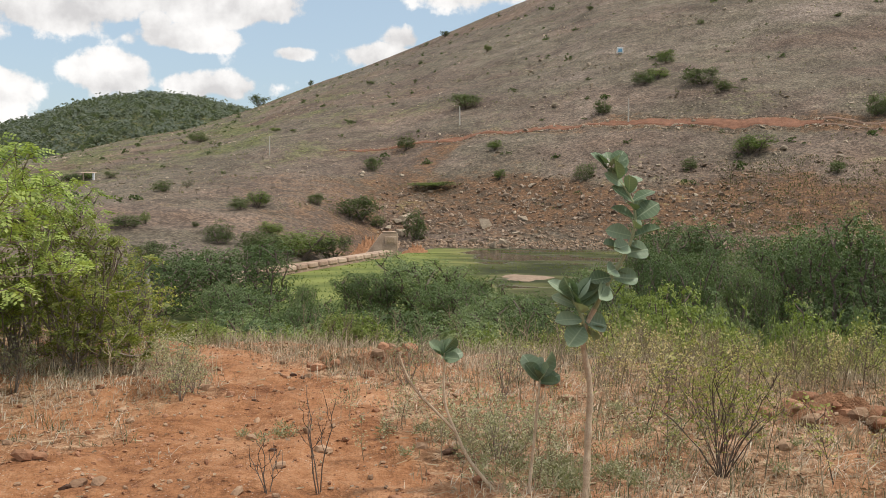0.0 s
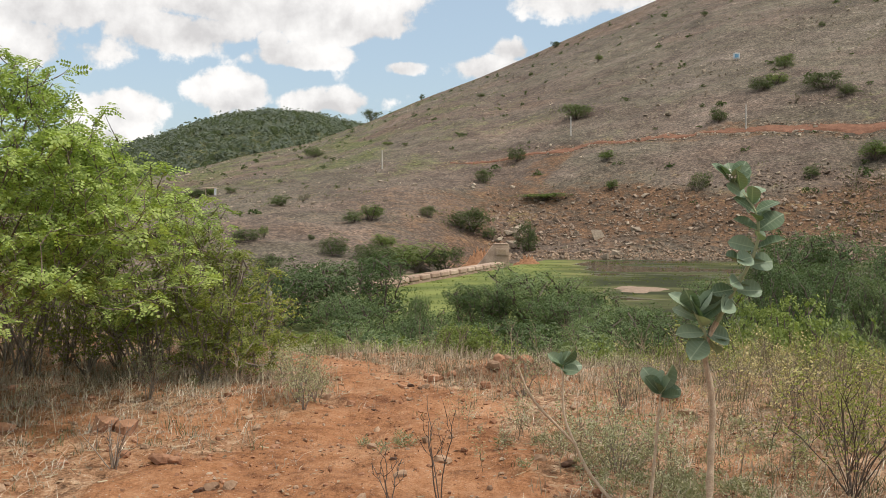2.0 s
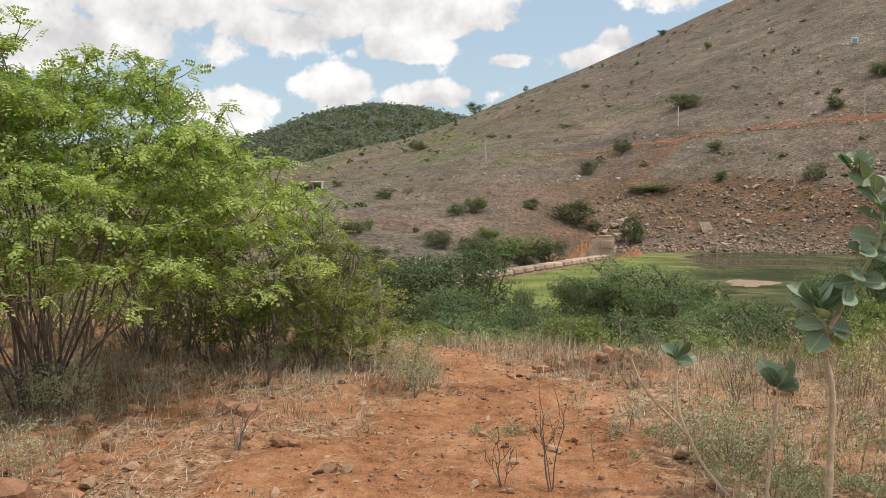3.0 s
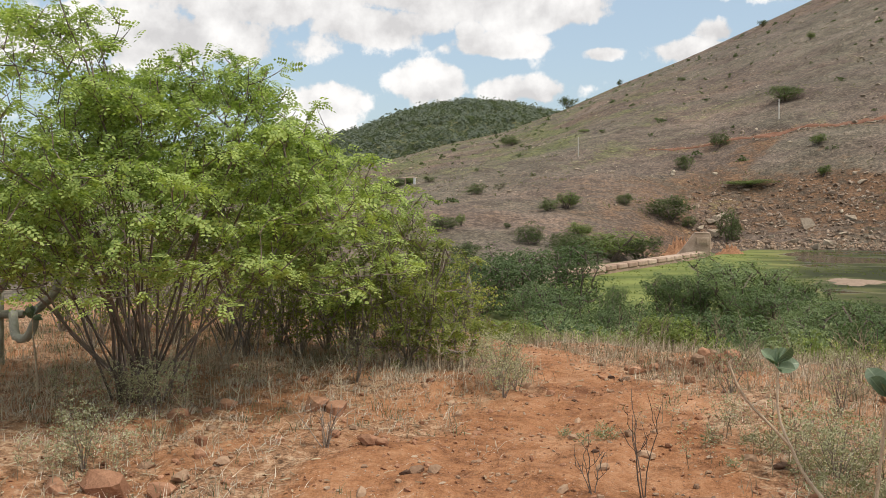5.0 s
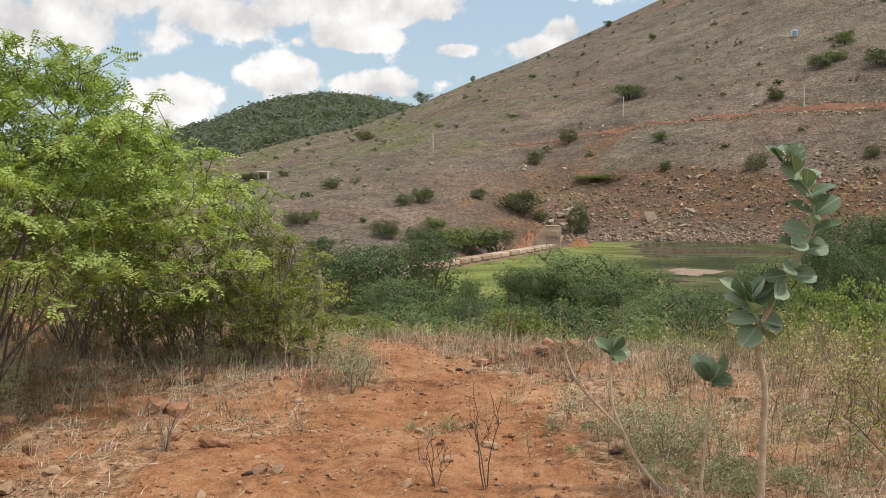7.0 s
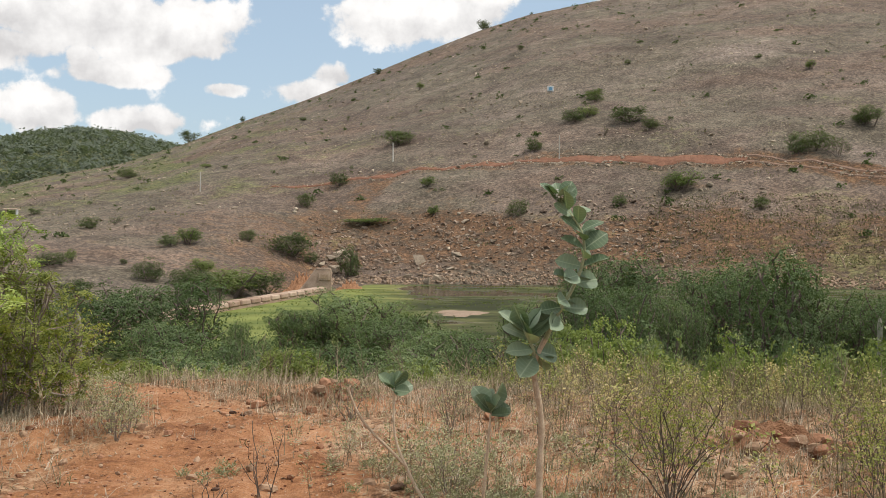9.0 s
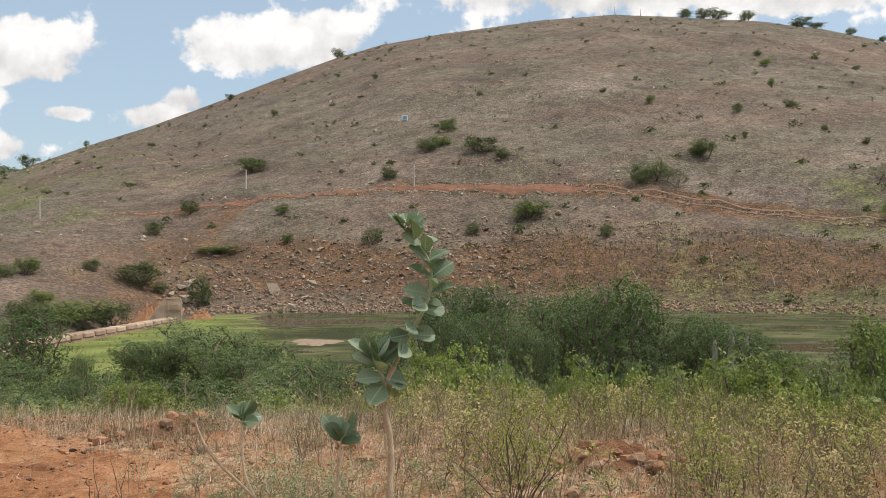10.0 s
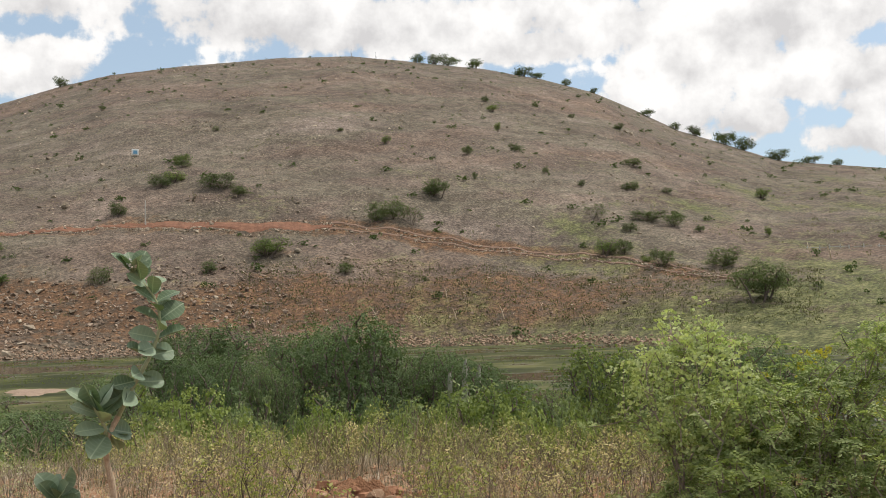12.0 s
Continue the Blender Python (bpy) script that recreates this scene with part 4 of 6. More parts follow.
spread_kinds(bare, [(60.6, 121.7, 3.9, 3.3), (87.3, 113.6, 4.6, 3.0), (-30.1, 112.0, 1.9, 1.3), (17.0, 117.0, 2.6, 2.0)], 6)
for ob, m in FIRST:
    ob.matrix_basis = m


# ---- ground cover and stones ----
def area(rng, n, az0, az1, r0, r1):
    a, r = np.radians(rng.uniform(az0, az1, n)), np.sqrt(rng.uniform(r0 * r0, r1 * r1, n))
    return np.stack([-np.sin(a) * r, np.cos(a) * r], 1)


def tufts(rng, xy, blades, high, wide, lean=0.5, spread=0.05):
    """Tufts of grass: narrow tapering blades."""
    n = len(xy) * blades
    base = np.repeat(xy, blades, 0) + rng.normal(0, spread, (n, 2))
    h = np.repeat(high * rng.uniform(0.5, 1.3, len(xy)), blades) * rng.uniform(0.5, 1.15, n)
    a = rng.uniform(0, 6.28, n)
    out = np.stack([np.cos(a), np.sin(a), 0 * a], 1) * (h * rng.normal(0, lean, n))[:, None]
    side = np.stack([-np.sin(a + 0.7), np.cos(a + 0.7), 0 * a], 1) * wide
    z = land(base[:, 0], base[:, 1]) - 0.01
    b = np.stack([base[:, 0], base[:, 1], z], 1)
    mid = b + out * 0.35 + np.stack([0 * h, 0 * h, h * 0.6], 1)
    tip = b + out + np.stack([0 * h, 0 * h, h], 1)
    v = np.stack([b - side, b + side, mid + side * 0.7, mid - side * 0.7, tip], 1).reshape(-1, 3)
    k = np.arange(n)[:, None] * 5
    return v, [k + [0, 1, 2, 3], k + [3, 2, 4]]


def weed_shape(seed, branches=9, leafy=0):
    """A standing weed 1 high: a stem with side shoots, and its leaves."""
    g = np.random.default_rng(seed)
    s = np.linspace(0, 1, 5)[:, None]
    bend = g.normal(0, 0.12, 2)
    stem = np.concatenate([s * s * bend, s], 1)
    tubes = [tube(stem, 0.008 * (1.2 - s[:, 0]), 3)]
    tips = [stem[-1]]
    for k in range(branches):
        q = g.uniform(0.15, 0.85)
        o = np.array([q * q * bend[0], q * q * bend[1], q])
        a = g.uniform(0, 6.28)
        length = g.uniform(0.2, 0.55) * (1.1 - q * 0.6)
        tip = o + np.array([math.cos(a) * 0.6, math.sin(a) * 0.6, g.uniform(0.5, 1.0)]) * length
        mid = (o + tip) / 2 + np.array([math.cos(a), math.sin(a), -0.4]) * length * 0.12
        tubes.append(tube(np.array([o, mid, tip]), [0.005, 0.004, 0.0025], 3))
        tips += [mid, tip]
    leaves = None
    if leafy:
        tips = np.array(tips)
        p = np.repeat(tips, leafy, 0) + g.normal(0, 0.045, (len(tips) * leafy, 3))
        diamond = (np.array([[0, 0, 0], [0.5, 0.28, 0.05], [1, 0, 0], [0.5, -0.28, 0.05]], float), np.array([[0, 1, 2, 3]]))
        leaves = scatter_leaves(diamond, p, 0.062 * g.uniform(0.6, 1.3, len(p)), turns(g, len(p)))
    return join(tubes), leaves


def planted(rng, shapes, xy, high):
    out = []
    kinds = rng.integers(0, len(shapes), len(xy))
    for k, (v, f) in enumerate(shapes):
        sel = np.where(kinds == k)[0]
        if len(sel):
            a = rng.uniform(0, 6.28, len(sel))
            c, s, o = np.cos(a), np.sin(a), 0 * a
            lx, ly = rng.normal(0, 0.15, (2, len(sel)))
            m = np.stack([np.stack([c, s, o], 1), np.stack([-s, c, o], 1), np.stack([lx, ly, o + 1], 1)], 1)
            x, y = xy[sel, 0], xy[sel, 1]
            out.append(scatter_leaves((v, f), np.stack([x, y, land(x, y) - 0.01], 1), high[sel], m))
    return join(out)


def stuff(name, verts, faces, mat, label, category):
    return tagged(part(name, verts, faces, mat), label, category, kind="stuff")


rng = np.random.default_rng(100)
PALE_LEAF = leaf_mat("pale_leaf", (0.24, 0.235, 0.15), (0.50, 0.485, 0.335), 0.6, 0.35)
GREEN_BLADE = plain_mat("green_blade", (0.09, 0.11, 0.05), (0.24, 0.25, 0.13), 2.0, 0.8, 0.05)
TAN_STEM = plain_mat("tan_stem", (0.17, 0.13, 0.085), (0.43, 0.355, 0.23), 3.0, 0.9, 0.05)
DARK_STEM = plain_mat("dark_stem", (0.06, 0.045, 0.035), (0.18, 0.14, 0.11), 3.0, 0.9, 0.05)

# dry grass, thin on the bare track and in the open, thick towards the bank
xy = area(rng, 9000, -60, 46, 3.9, 14.5)
r = np.hypot(xy[:, 0], xy[:, 1])
dense = np.clip(0.16 + 0.8 * smooth(7.8, 11, r) + 0.75 * smooth(-0.2, 1.2, xy[:, 0]) + 0.3 * ripple(xy[:, 0], xy[:, 1], 1.5), 0, 1) * (1 - 0.96 * path_mask(xy[:, 0], xy[:, 1]))
xy = xy[rng.random(len(xy)) < dense]
stuff("dry_grass", *tufts(rng, xy[::2], 8, 0.17, 0.0026, 0.7), STRAW, "thin tufts of dry straw-coloured grass", "grass")
stuff("grey_grass", *tufts(rng, xy[1::2], 10, 0.11, 0.0024, 0.9), GREEN_BLADE, "low tufts of dull green grass and herbs", "grass")
xy = area(rng, 3000, -60, 34, 8.2, 13.5)
xy = xy[rng.random(len(xy)) > path_mask(xy[:, 0], xy[:, 1])]
xy = xy[(xy[:, 0] > -3.2) | (rng.random(len(xy)) < 0.5)]
stuff("tall_dry_grass", *tufts(rng, xy, 8, 0.2, 0.0026, 0.7, 0.1), STRAW, "tall dry grass along the edge of the bank", "grass")

# standing weeds, which leave the earth heap and the way to it open
def off_heap(xy):
    near_by = np.clip(smooth(7.6, 5.8, np.hypot(xy[:, 0], xy[:, 1])) * smooth(2.6, 1.4, xy[:, 0]) + 0.75 * smooth(1.1, 0.4, xy[:, 0]), 0, 0.92)
    thin = rng.random(len(xy)) >= near_by
    lane = np.abs(xy[:, 0] - (2.05 + 0.4 * (xy[:, 1] - 5.0))) < 0.42
    return thin & ~(((np.hypot(xy[:, 0] - 2.9, xy[:, 1] - 6.95) < 0.8) | (lane & (xy[:, 1] < 7.2))) & (rng.random(len(xy)) < 0.88))


bare_weeds = [weed_shape(s)[0] for s in range(200, 206)]
leafy = [weed_shape(s, 9, 4) for s in range(210, 216)]
xy = area(rng, 1500, -60, 24, 5.0, 13.0)
ok = (rng.random(len(xy)) < np.clip(0.12 + smooth(0.3, 2.2, xy[:, 0]) + 0.55 * smooth(8.2, 10.5, np.hypot(xy[:, 0], xy[:, 1])), 0, 1)) & (path_mask(xy[:, 0], xy[:, 1]) < 0.3)
xy = xy[ok]
xy = xy[off_heap(xy)]
stuff("dry_weeds", *planted(rng, bare_weeds, xy, rng.uniform(0.25, 0.6, len(xy))), TAN_STEM, "dry branching stems of dead weeds", "weeds")
xy = area(rng, 1250, -60, 10, 5.2, 12.5)
xy = xy[rng.random(len(xy)) < np.clip(0.05 + smooth(0.6, 2.5, xy[:, 0]) * (0.7 - 0.9 * ripple(xy[:, 0], xy[:, 1], 1.4, 3)), 0, 1)]
xy = xy[off_heap(xy)]
high = rng.uniform(0.2, 0.55, len(xy))
keep = rng.bit_generator.state
stuff("weed_stems", *planted(rng, [w[0] for w in leafy], xy, high), DARK_STEM, "thin dark stems of leafy weeds", "weeds")
rng.bit_generator.state = keep
stuff("weed_leaves", *planted(rng, [w[1] for w in leafy], xy, high), FLAME, "small yellowish green leaves on tall weeds", "weeds")
SEED_HEAD = leaf_mat("seed_head", (0.30, 0.235, 0.11), (0.58, 0.49, 0.27), 0.8, 0.3)
xy = area(rng, 1500, -60, 4, 5.2, 11.0)
xy = xy[rng.random(len(xy)) < np.clip(0.04 + smooth(0.6, 2.5, xy[:, 0]) * (0.5 + 0.9 * ripple(xy[:, 0], xy[:, 1], 1.4, 3)), 0, 1)]
xy = xy[off_heap(xy)]
high = rng.uniform(0.16, 0.46, len(xy))
keep = rng.bit_generator.state
stuff("seed_stems", *planted(rng, [w[0] for w in leafy], xy, high), TAN_STEM, "straw-coloured stems of weeds gone to seed", "weeds")
rng.bit_generator.state = keep
stuff("seed_heads", *planted(rng, [w[1] for w in leafy], xy, high), SEED_HEAD, "dry beige seed heads on weeds", "weeds")
# weeds round the foot of the leafy plants and under the tree
xy = np.concatenate([rng.normal((0.75, 5.9), (0.5, 0.35), (40, 2)), rng.normal((-4.7, 6.1), (0.45, 0.3), (40, 2)), rng.normal((-4.0, 4.75), (0.25, 0.25), (25, 2)), rng.normal((0.2, 6.3), (0.4, 0.4), (50, 2))])
high = rng.uniform(0.15, 0.36, len(xy))
keep = rng.bit_generator.state
stuff("herb_stems", *planted(rng, [w[0] for w in leafy], xy, high), TAN_STEM, "pale stems of low grey-green herbs", "weeds")
rng.bit_generator.state = keep
stuff("herb_leaves", *planted(rng, [w[1] for w in leafy], xy, high), PALE_LEAF, "small grey-green leaves of low herbs", "weeds")

# bleached grass lying flat between the weeds, and low cushions of grey herbs
BLEACHED = plain_mat("bleached_straw", (0.36, 0.30, 0.22), (0.74, 0.66, 0.53), 3.0, 0.9, 0.1)
xy = area(rng, 5200, -58, 44, 3.9, 11.5)
xy = xy[rng.random(len(xy)) < np.clip(0.30 + 0.45 * smooth(-0.3, 0.6, xy[:, 0]) + 0.4 * smooth(-2.4, -3.2, xy[:, 0]) + 0.7 * ripple(xy[:, 0], xy[:, 1], 1.1, 3), 0, 1) * (1 - 0.97 * path_mask(xy[:, 0], xy[:, 1]))]
stuff("flattened_grass", *tufts(rng, xy, 9, 0.075, 0.0026, 1.9, 0.06), BLEACHED, "bleached dry grass lying flat on the soil", "grass")
xy = area(rng, 1500, 13, 46, 7.4, 10.4)
xy = xy[(path_mask(xy[:, 0], xy[:, 1]) < 0.2) & (rng.random(len(xy)) < np.clip(0.6 + 0.6 * ripple(xy[:, 0], xy[:, 1], 1.3, 3), 0.1, 1))]
stuff("dry_brush_grass", *tufts(rng, xy[::2], 7, 0.12, 0.0024, 1.1, 0.1), BLEACHED, "tangled bleached dry grass under the shrubs", "grass")
xy = xy[::7]
stuff("dry_brush_stems", *planted(rng, bare_weeds, xy, rng.uniform(0.2, 0.4, len(xy))), STRAW, "pale dead stems under the shrubs", "weeds")
xy = np.concatenate([rng.normal((a, b), w, (n, 2)) for a, b, w, n in ((0.72, 5.35, 0.12, 22), (0.45, 5.6, 0.2, 22), (1.0, 5.5, 0.18, 18), (0.1, 6.3, 0.3, 24), (-1.2, 6.4, 0.12, 6), (1.5, 6.6, 0.4, 26))])
stuff("cushion_herbs", *scatter_leaves(sprig(14, 0.5, 0.06, 12), np.repeat(np.stack([xy[:, 0], xy[:, 1], land(xy[:, 0], xy[:, 1]) + 0.03], 1), 6, 0) + rng.normal(0, 0.035, (len(xy) * 6, 3)) * [1, 1, 0.6], 0.035 + 0.05 * rng.random(len(xy) * 6), turns(rng, len(xy) * 6)), PALE_LEAF, "low cushions of pale grey-green herbs", "weeds")

# stones: gravel near by, scree and shore stones across the water
RED_STONE = plain_mat("red_stone", (0.20, 0.092, 0.05), (0.45, 0.245, 0.145), 6.0, 0.9, 0.5, 0.02)
PALE_STONE = plain_mat("pale_stone", (0.24, 0.16, 0.105), (0.47, 0.35, 0.245), 6.0, 0.9, 0.4, 0.02)
DUN_STONE = plain_mat("dun_stone", (0.20, 0.118, 0.072), (0.44, 0.295, 0.19), 6.0, 0.9, 0.4, 0.02)
pebbles = [low_rock(s) for s in range(300, 308)]
for name, mat, n, label in (("gravel", RED_STONE, 20000, "scattered small reddish stones"), ("pale_gravel", PALE_STONE, 9000, "scattered small pale stones")):
    xy = area(rng, n, -60, 46, 3.8, 13)
    keep_it = rng.random(n) < np.clip(0.45 + 0.5 * ripple(xy[:, 0], xy[:, 1], 1.8), 0.08, 1)
    xy = xy[keep_it]
    stuff(name, *strewn(rng, pebbles, xy, 0.014 + 0.034 * rng.random(len(xy)) ** 2, 0.75), mat, label, "stones")

n = 22000
xy = area(rng, n, -56, 24, 100, 330)
r, az = np.hypot(xy[:, 0], xy[:, 1]), np.degrees(np.arctan2(-xy[:, 0], xy[:, 1]))
scree = smooth(140, 112, r) * smooth(-22, -14, az) * smooth(5, 0, az)
want = np.clip(0.16 + 0.9 * scree + 0.5 * smooth(0.25, 0.8, ripple(xy[:, 0], xy[:, 1], 26, 4)), 0, 1) * smooth(-48, -38, az) ** 0.5
xy, r = xy[rng.random(n) < want], None
size = 0.16 + 0.8 * rng.random(len(xy)) ** 4
stuff("scree", *strewn(rng, pebbles, xy, size, 0.8), HILL_STONE, "pale broken rocks strewn over the slope", "rocks")
xy = area(rng, 5200, -19, 4, 100.5, 127)
xy = xy[rng.random(len(xy)) < np.clip(0.75 + 0.5 * ripple(xy[:, 0], xy[:, 1], 9, 3), 0.2, 1) * smooth(128, 112, np.hypot(xy[:, 0], xy[:, 1]))]
stuff("talus", *strewn(rng, pebbles, xy, 0.2 + 0.52 * rng.random(len(xy)) ** 2.5, 0.85), TALUS_STONE, "heaps of broken rock above the shore", "rocks")
xy = area(rng, 3600, -42, -16, 101, 124)
xy = xy[rng.random(len(xy)) < np.clip(0.6 + 0.6 * ripple(xy[:, 0], xy[:, 1], 8, 3), 0.1, 1) * smooth(-42, -26, np.degrees(np.arctan2(-xy[:, 0], xy[:, 1])))]
stuff("slope_rubble", *strewn(rng, pebbles, xy, 0.16 + 0.34 * rng.random(len(xy)) ** 2.5, 0.85), TALUS_STONE, "reddish broken rock strewn over the lower slope", "rocks")
a = rng.uniform(-46, 3, 4200)
rr = shore_radius(a) + rng.normal(1.1, 0.7, len(a))
xy = np.stack([-np.sin(np.radians(a)) * rr, np.cos(np.radians(a)) * rr], 1)
stuff("shore_stones", *strewn(rng, pebbles, xy, 0.16 + 0.45 * rng.random(len(xy)) ** 2.5, 0.8), PALE_STONE, "pale stones along the shore of the pond", "stones")

# low scrub and turf that speckle the slopes
DRY_SCRUB = leaf_mat("dry_scrub", (0.14, 0.118, 0.10), (0.27, 0.228, 0.195), 0.8, 0.25)
SHORE_GREEN = leaf_mat("shore_green", (0.085, 0.092, 0.042), (0.20, 0.195, 0.088), 0.8, 0.2)
xy = area(rng, 15000, -58, 26, 102, 330)
lie = ripple(xy[:, 0], xy[:, 1], 22, 4) + 0.5 * ripple(xy[:, 0], xy[:, 1], 6, 2)
dark_xy = xy[(lie > 0.3) & (rng.random(len(xy)) < 0.6)]
xy = xy[(lie < 0.1) & (rng.random(len(xy)) < 0.8)]
stuff("slope_tussocks", *tufts(rng, dark_xy, 7, 0.30, 0.04, 0.8, 0.35), SHORE_GREEN, "dull olive tussocks scattered in drifts over the slope", "grass")
stuff("slope_turf", *tufts(rng, xy, 6, 0.26, 0.03, 0.7, 0.25), DRY_SCRUB, "low dry grey-brown scrub on the slope", "scrub")
xy = area(rng, 480, -58, 24, 104, 325)
p = np.repeat(np.stack([xy[:, 0], xy[:, 1], land(xy[:, 0], xy[:, 1]) + 0.25], 1), 9, 0)
sz = np.repeat(0.25 + 0.5 * rng.random(len(xy)) ** 2, 9)
p += rng.normal(0, 0.55, p.shape) * sz[:, None] * [1, 1, 0.7]
stuff("slope_scrub", *scatter_leaves(SPRIG, p, sz, turns(rng, len(p))), HILL_LEAF, "small dark scrub dotted over the slope", "scrub")
xy = area(rng, 3600, -50, -16, 98, 124)
xy = xy[np.hypot(xy[:, 0], xy[:, 1]) > shore_radius(np.degrees(np.arctan2(-xy[:, 0], xy[:, 1]))) + 4]
stuff("shore_turf", *tufts(rng, xy, 6, 0.24, 0.04, 0.7, 0.3), SHORE_GREEN, "dark green tussocks above the shore", "grass")

# woods on the far hill, with the haze of distance in their leaf colour
xy = area(rng, 9000, 6, 36, 400, 775)
h = land(xy[:, 0], xy[:, 1])
size = 1.5 + 2.4 * rng.random(len(xy)) ** 2
k = 4
p = np.repeat(np.stack([xy[:, 0], xy[:, 1], h + size * 0.6], 1), k, 0) + rng.normal(0, 0.6, (len(xy) * k, 3)) * np.repeat(size, k)[:, None] * [1.2, 1.2, 0.45]
up = p - np.repeat(np.stack([xy[:, 0], xy[:, 1], h + size * 0.1], 1), k, 0)
up = up / np.linalg.norm(up, axis=1, keepdims=True) + rng.normal(0, 0.18, up.shape) + [0, 0, 0.7]
up /= np.linalg.norm(up, axis=1, keepdims=True)
ax = np.cross(up, rng.normal(0, 1, up.shape))
ax /= np.linalg.norm(ax, axis=1, keepdims=True)
stuff("far_woods", *scatter_leaves(spray(5, 0.62, 0.28, 8), p, np.repeat(size, k) * 0.8, np.stack([ax, np.cross(up, ax), up], 1)), HAZED_WOOD_LEAF, "thick dry-green woods covering the far hill", "woods")

# fine broken stone all over the slope
g = np.random.default_rng(140)
xy = area(g, 30000, -56, 24, 101, 330)
r = np.hypot(xy[:, 0], xy[:, 1])
xy = xy[g.random(len(xy)) < np.clip(0.55 + 0.5 * ripple(xy[:, 0], xy[:, 1], 18, 4), 0.1, 1)]
shards = [hull(np.random.default_rng(330 + k).uniform(-0.5, 0.5, (5, 3))) for k in range(6)]
stuff("rock_chips", *strewn(g, shards, xy, 0.14 + 0.3 * g.random(len(xy)) ** 3, 0.9), HILL_STONE, "small broken rocks all over the slope", "rocks")

# litter: short dry twigs and fallen leaves on the soil
def litter_sticks(g, xy, length, thick):
    n = len(xy)
    a = g.uniform(0, 6.28, n)
    d = np.stack([np.cos(a), np.sin(a), g.normal(0, 0.12, n)], 1) * (length * g.uniform(0.4, 1.2, n))[:, None]
    side = np.stack([-np.sin(a), np.cos(a), 0 * a], 1) * (thick * g.uniform(0.6, 1.4, n))[:, None]
    o = np.stack([xy[:, 0], xy[:, 1], land(xy[:, 0], xy[:, 1]) + 0.008], 1)
    top = np.array([0, 0, 1.0]) * thick * 1.3
    v = np.stack([o - side, o + side, o + top, o + d - side, o + d + side, o + d + top], 1).reshape(-1, 3)
    k = np.arange(n)[:, None] * 6
    return v, [np.concatenate([k + [0, 3, 5, 2], k + [2, 5, 4, 1], k + [1, 4, 3, 0]])]


xy = area(g, 9000, -58, 46, 3.9, 11)
bare_here = path_mask(xy[:, 0], xy[:, 1])
xy = xy[g.random(len(xy)) < (0.4 + 0.4 * ripple(xy[:, 0], xy[:, 1], 1.2)) * (1 - 0.9 * bare_here)]
stuff("twig_litter", *litter_sticks(g, xy[::2], 0.10, 0.0022), TAN_STEM, "fallen dry twigs and straw on the soil", "litter")
stuff("dark_litter", *litter_sticks(g, xy[1::2], 0.06, 0.004), TAN_STEM, "dry bits of bark and leaf litter", "litter")
LEAF_LITTER = plain_mat("leaf_litter", (0.16, 0.10, 0.06), (0.46, 0.33, 0.21), 9.0, 0.9, 0.1)
fallen = (np.array([[0, 0, 0], [0.5, 0.25, 0.12], [1, 0, 0.02], [0.5, -0.25, 0.08]], float), np.array([[0, 1, 2, 3]]))
xy = area(g, 8000, -58, 46, 3.9, 11)
xy = xy[g.random(len(xy)) < 0.8 * (1 - 0.85 * path_mask(xy[:, 0], xy[:, 1]))]
p = np.stack([xy[:, 0], xy[:, 1], land(xy[:, 0], xy[:, 1]) + 0.008], 1)
stuff("fallen_leaves", *scatter_leaves(fallen, p, 0.02 + 0.035 * g.random(len(p)), turns(g, len(p), (-0.1, 0.2))), LEAF_LITTER, "small dry fallen leaves on the soil", "litter")

# tufts of weed that stand out of the pond
POND_WEED = leaf_mat("pond_weed", (0.12, 0.145, 0.04), (0.24, 0.27, 0.08), 0.6, 0.3)
xy = area(g, 6000, -60, 14, 40, 99)
xy = xy[(g.random(len(xy)) < np.clip(0.35 + 0.8 * ripple(xy[:, 0] * 0.35, xy[:, 1] * 0.6, 9, 2) + 0.25 * smooth(8, -8, xy[:, 0]), 0, 1)) & (xy[:, 0] > -4.2 - 0.27 * (85.0 - xy[:, 1]))]
v, f = tufts(g, xy, 5, 0.10, 0.035, 0.9, 0.3)
v[:, 2] = np.maximum(v[:, 2] - land(v[:, 0], v[:, 1]), 0) + WATER
stuff("pond_plants", v, f, POND_WEED, "low green water plants over the pond", "water plants")


# ---- single things ----
def box_mesh(w, d, h, x=0.0, y=0.0, z=0.0, taper=0.0, bevel=0.0):
    bm = bmesh.new()
    bmesh.ops.create_cube(bm, size=1.0)
    for v in bm.verts:
        k = 1 - taper * (v.co.z + 0.5)
        v.co = Vector((v.co.x * w * k + x, v.co.y * d * k + y, (v.co.z + 0.5) * h + z))
    if bevel:
        bmesh.ops.bevel(bm, geom=bm.edges[:], offset=bevel, segments=1, affect="EDGES")
    bmesh.ops.triangulate(bm, faces=[f for f in bm.faces if len(f.verts) > 4])
    bm.verts.index_update()
    v = np.array([q.co[:] for q in bm.verts])
    quads = np.array([[q.index for q in f.verts] for f in bm.faces if len(f.verts) == 4]).reshape(-1, 4)
    tris = np.array([[q.index for q in f.verts] for f in bm.faces if len(f.verts) == 3]).reshape(-1, 3)
    bm.free()
    return v, [quads, tris]


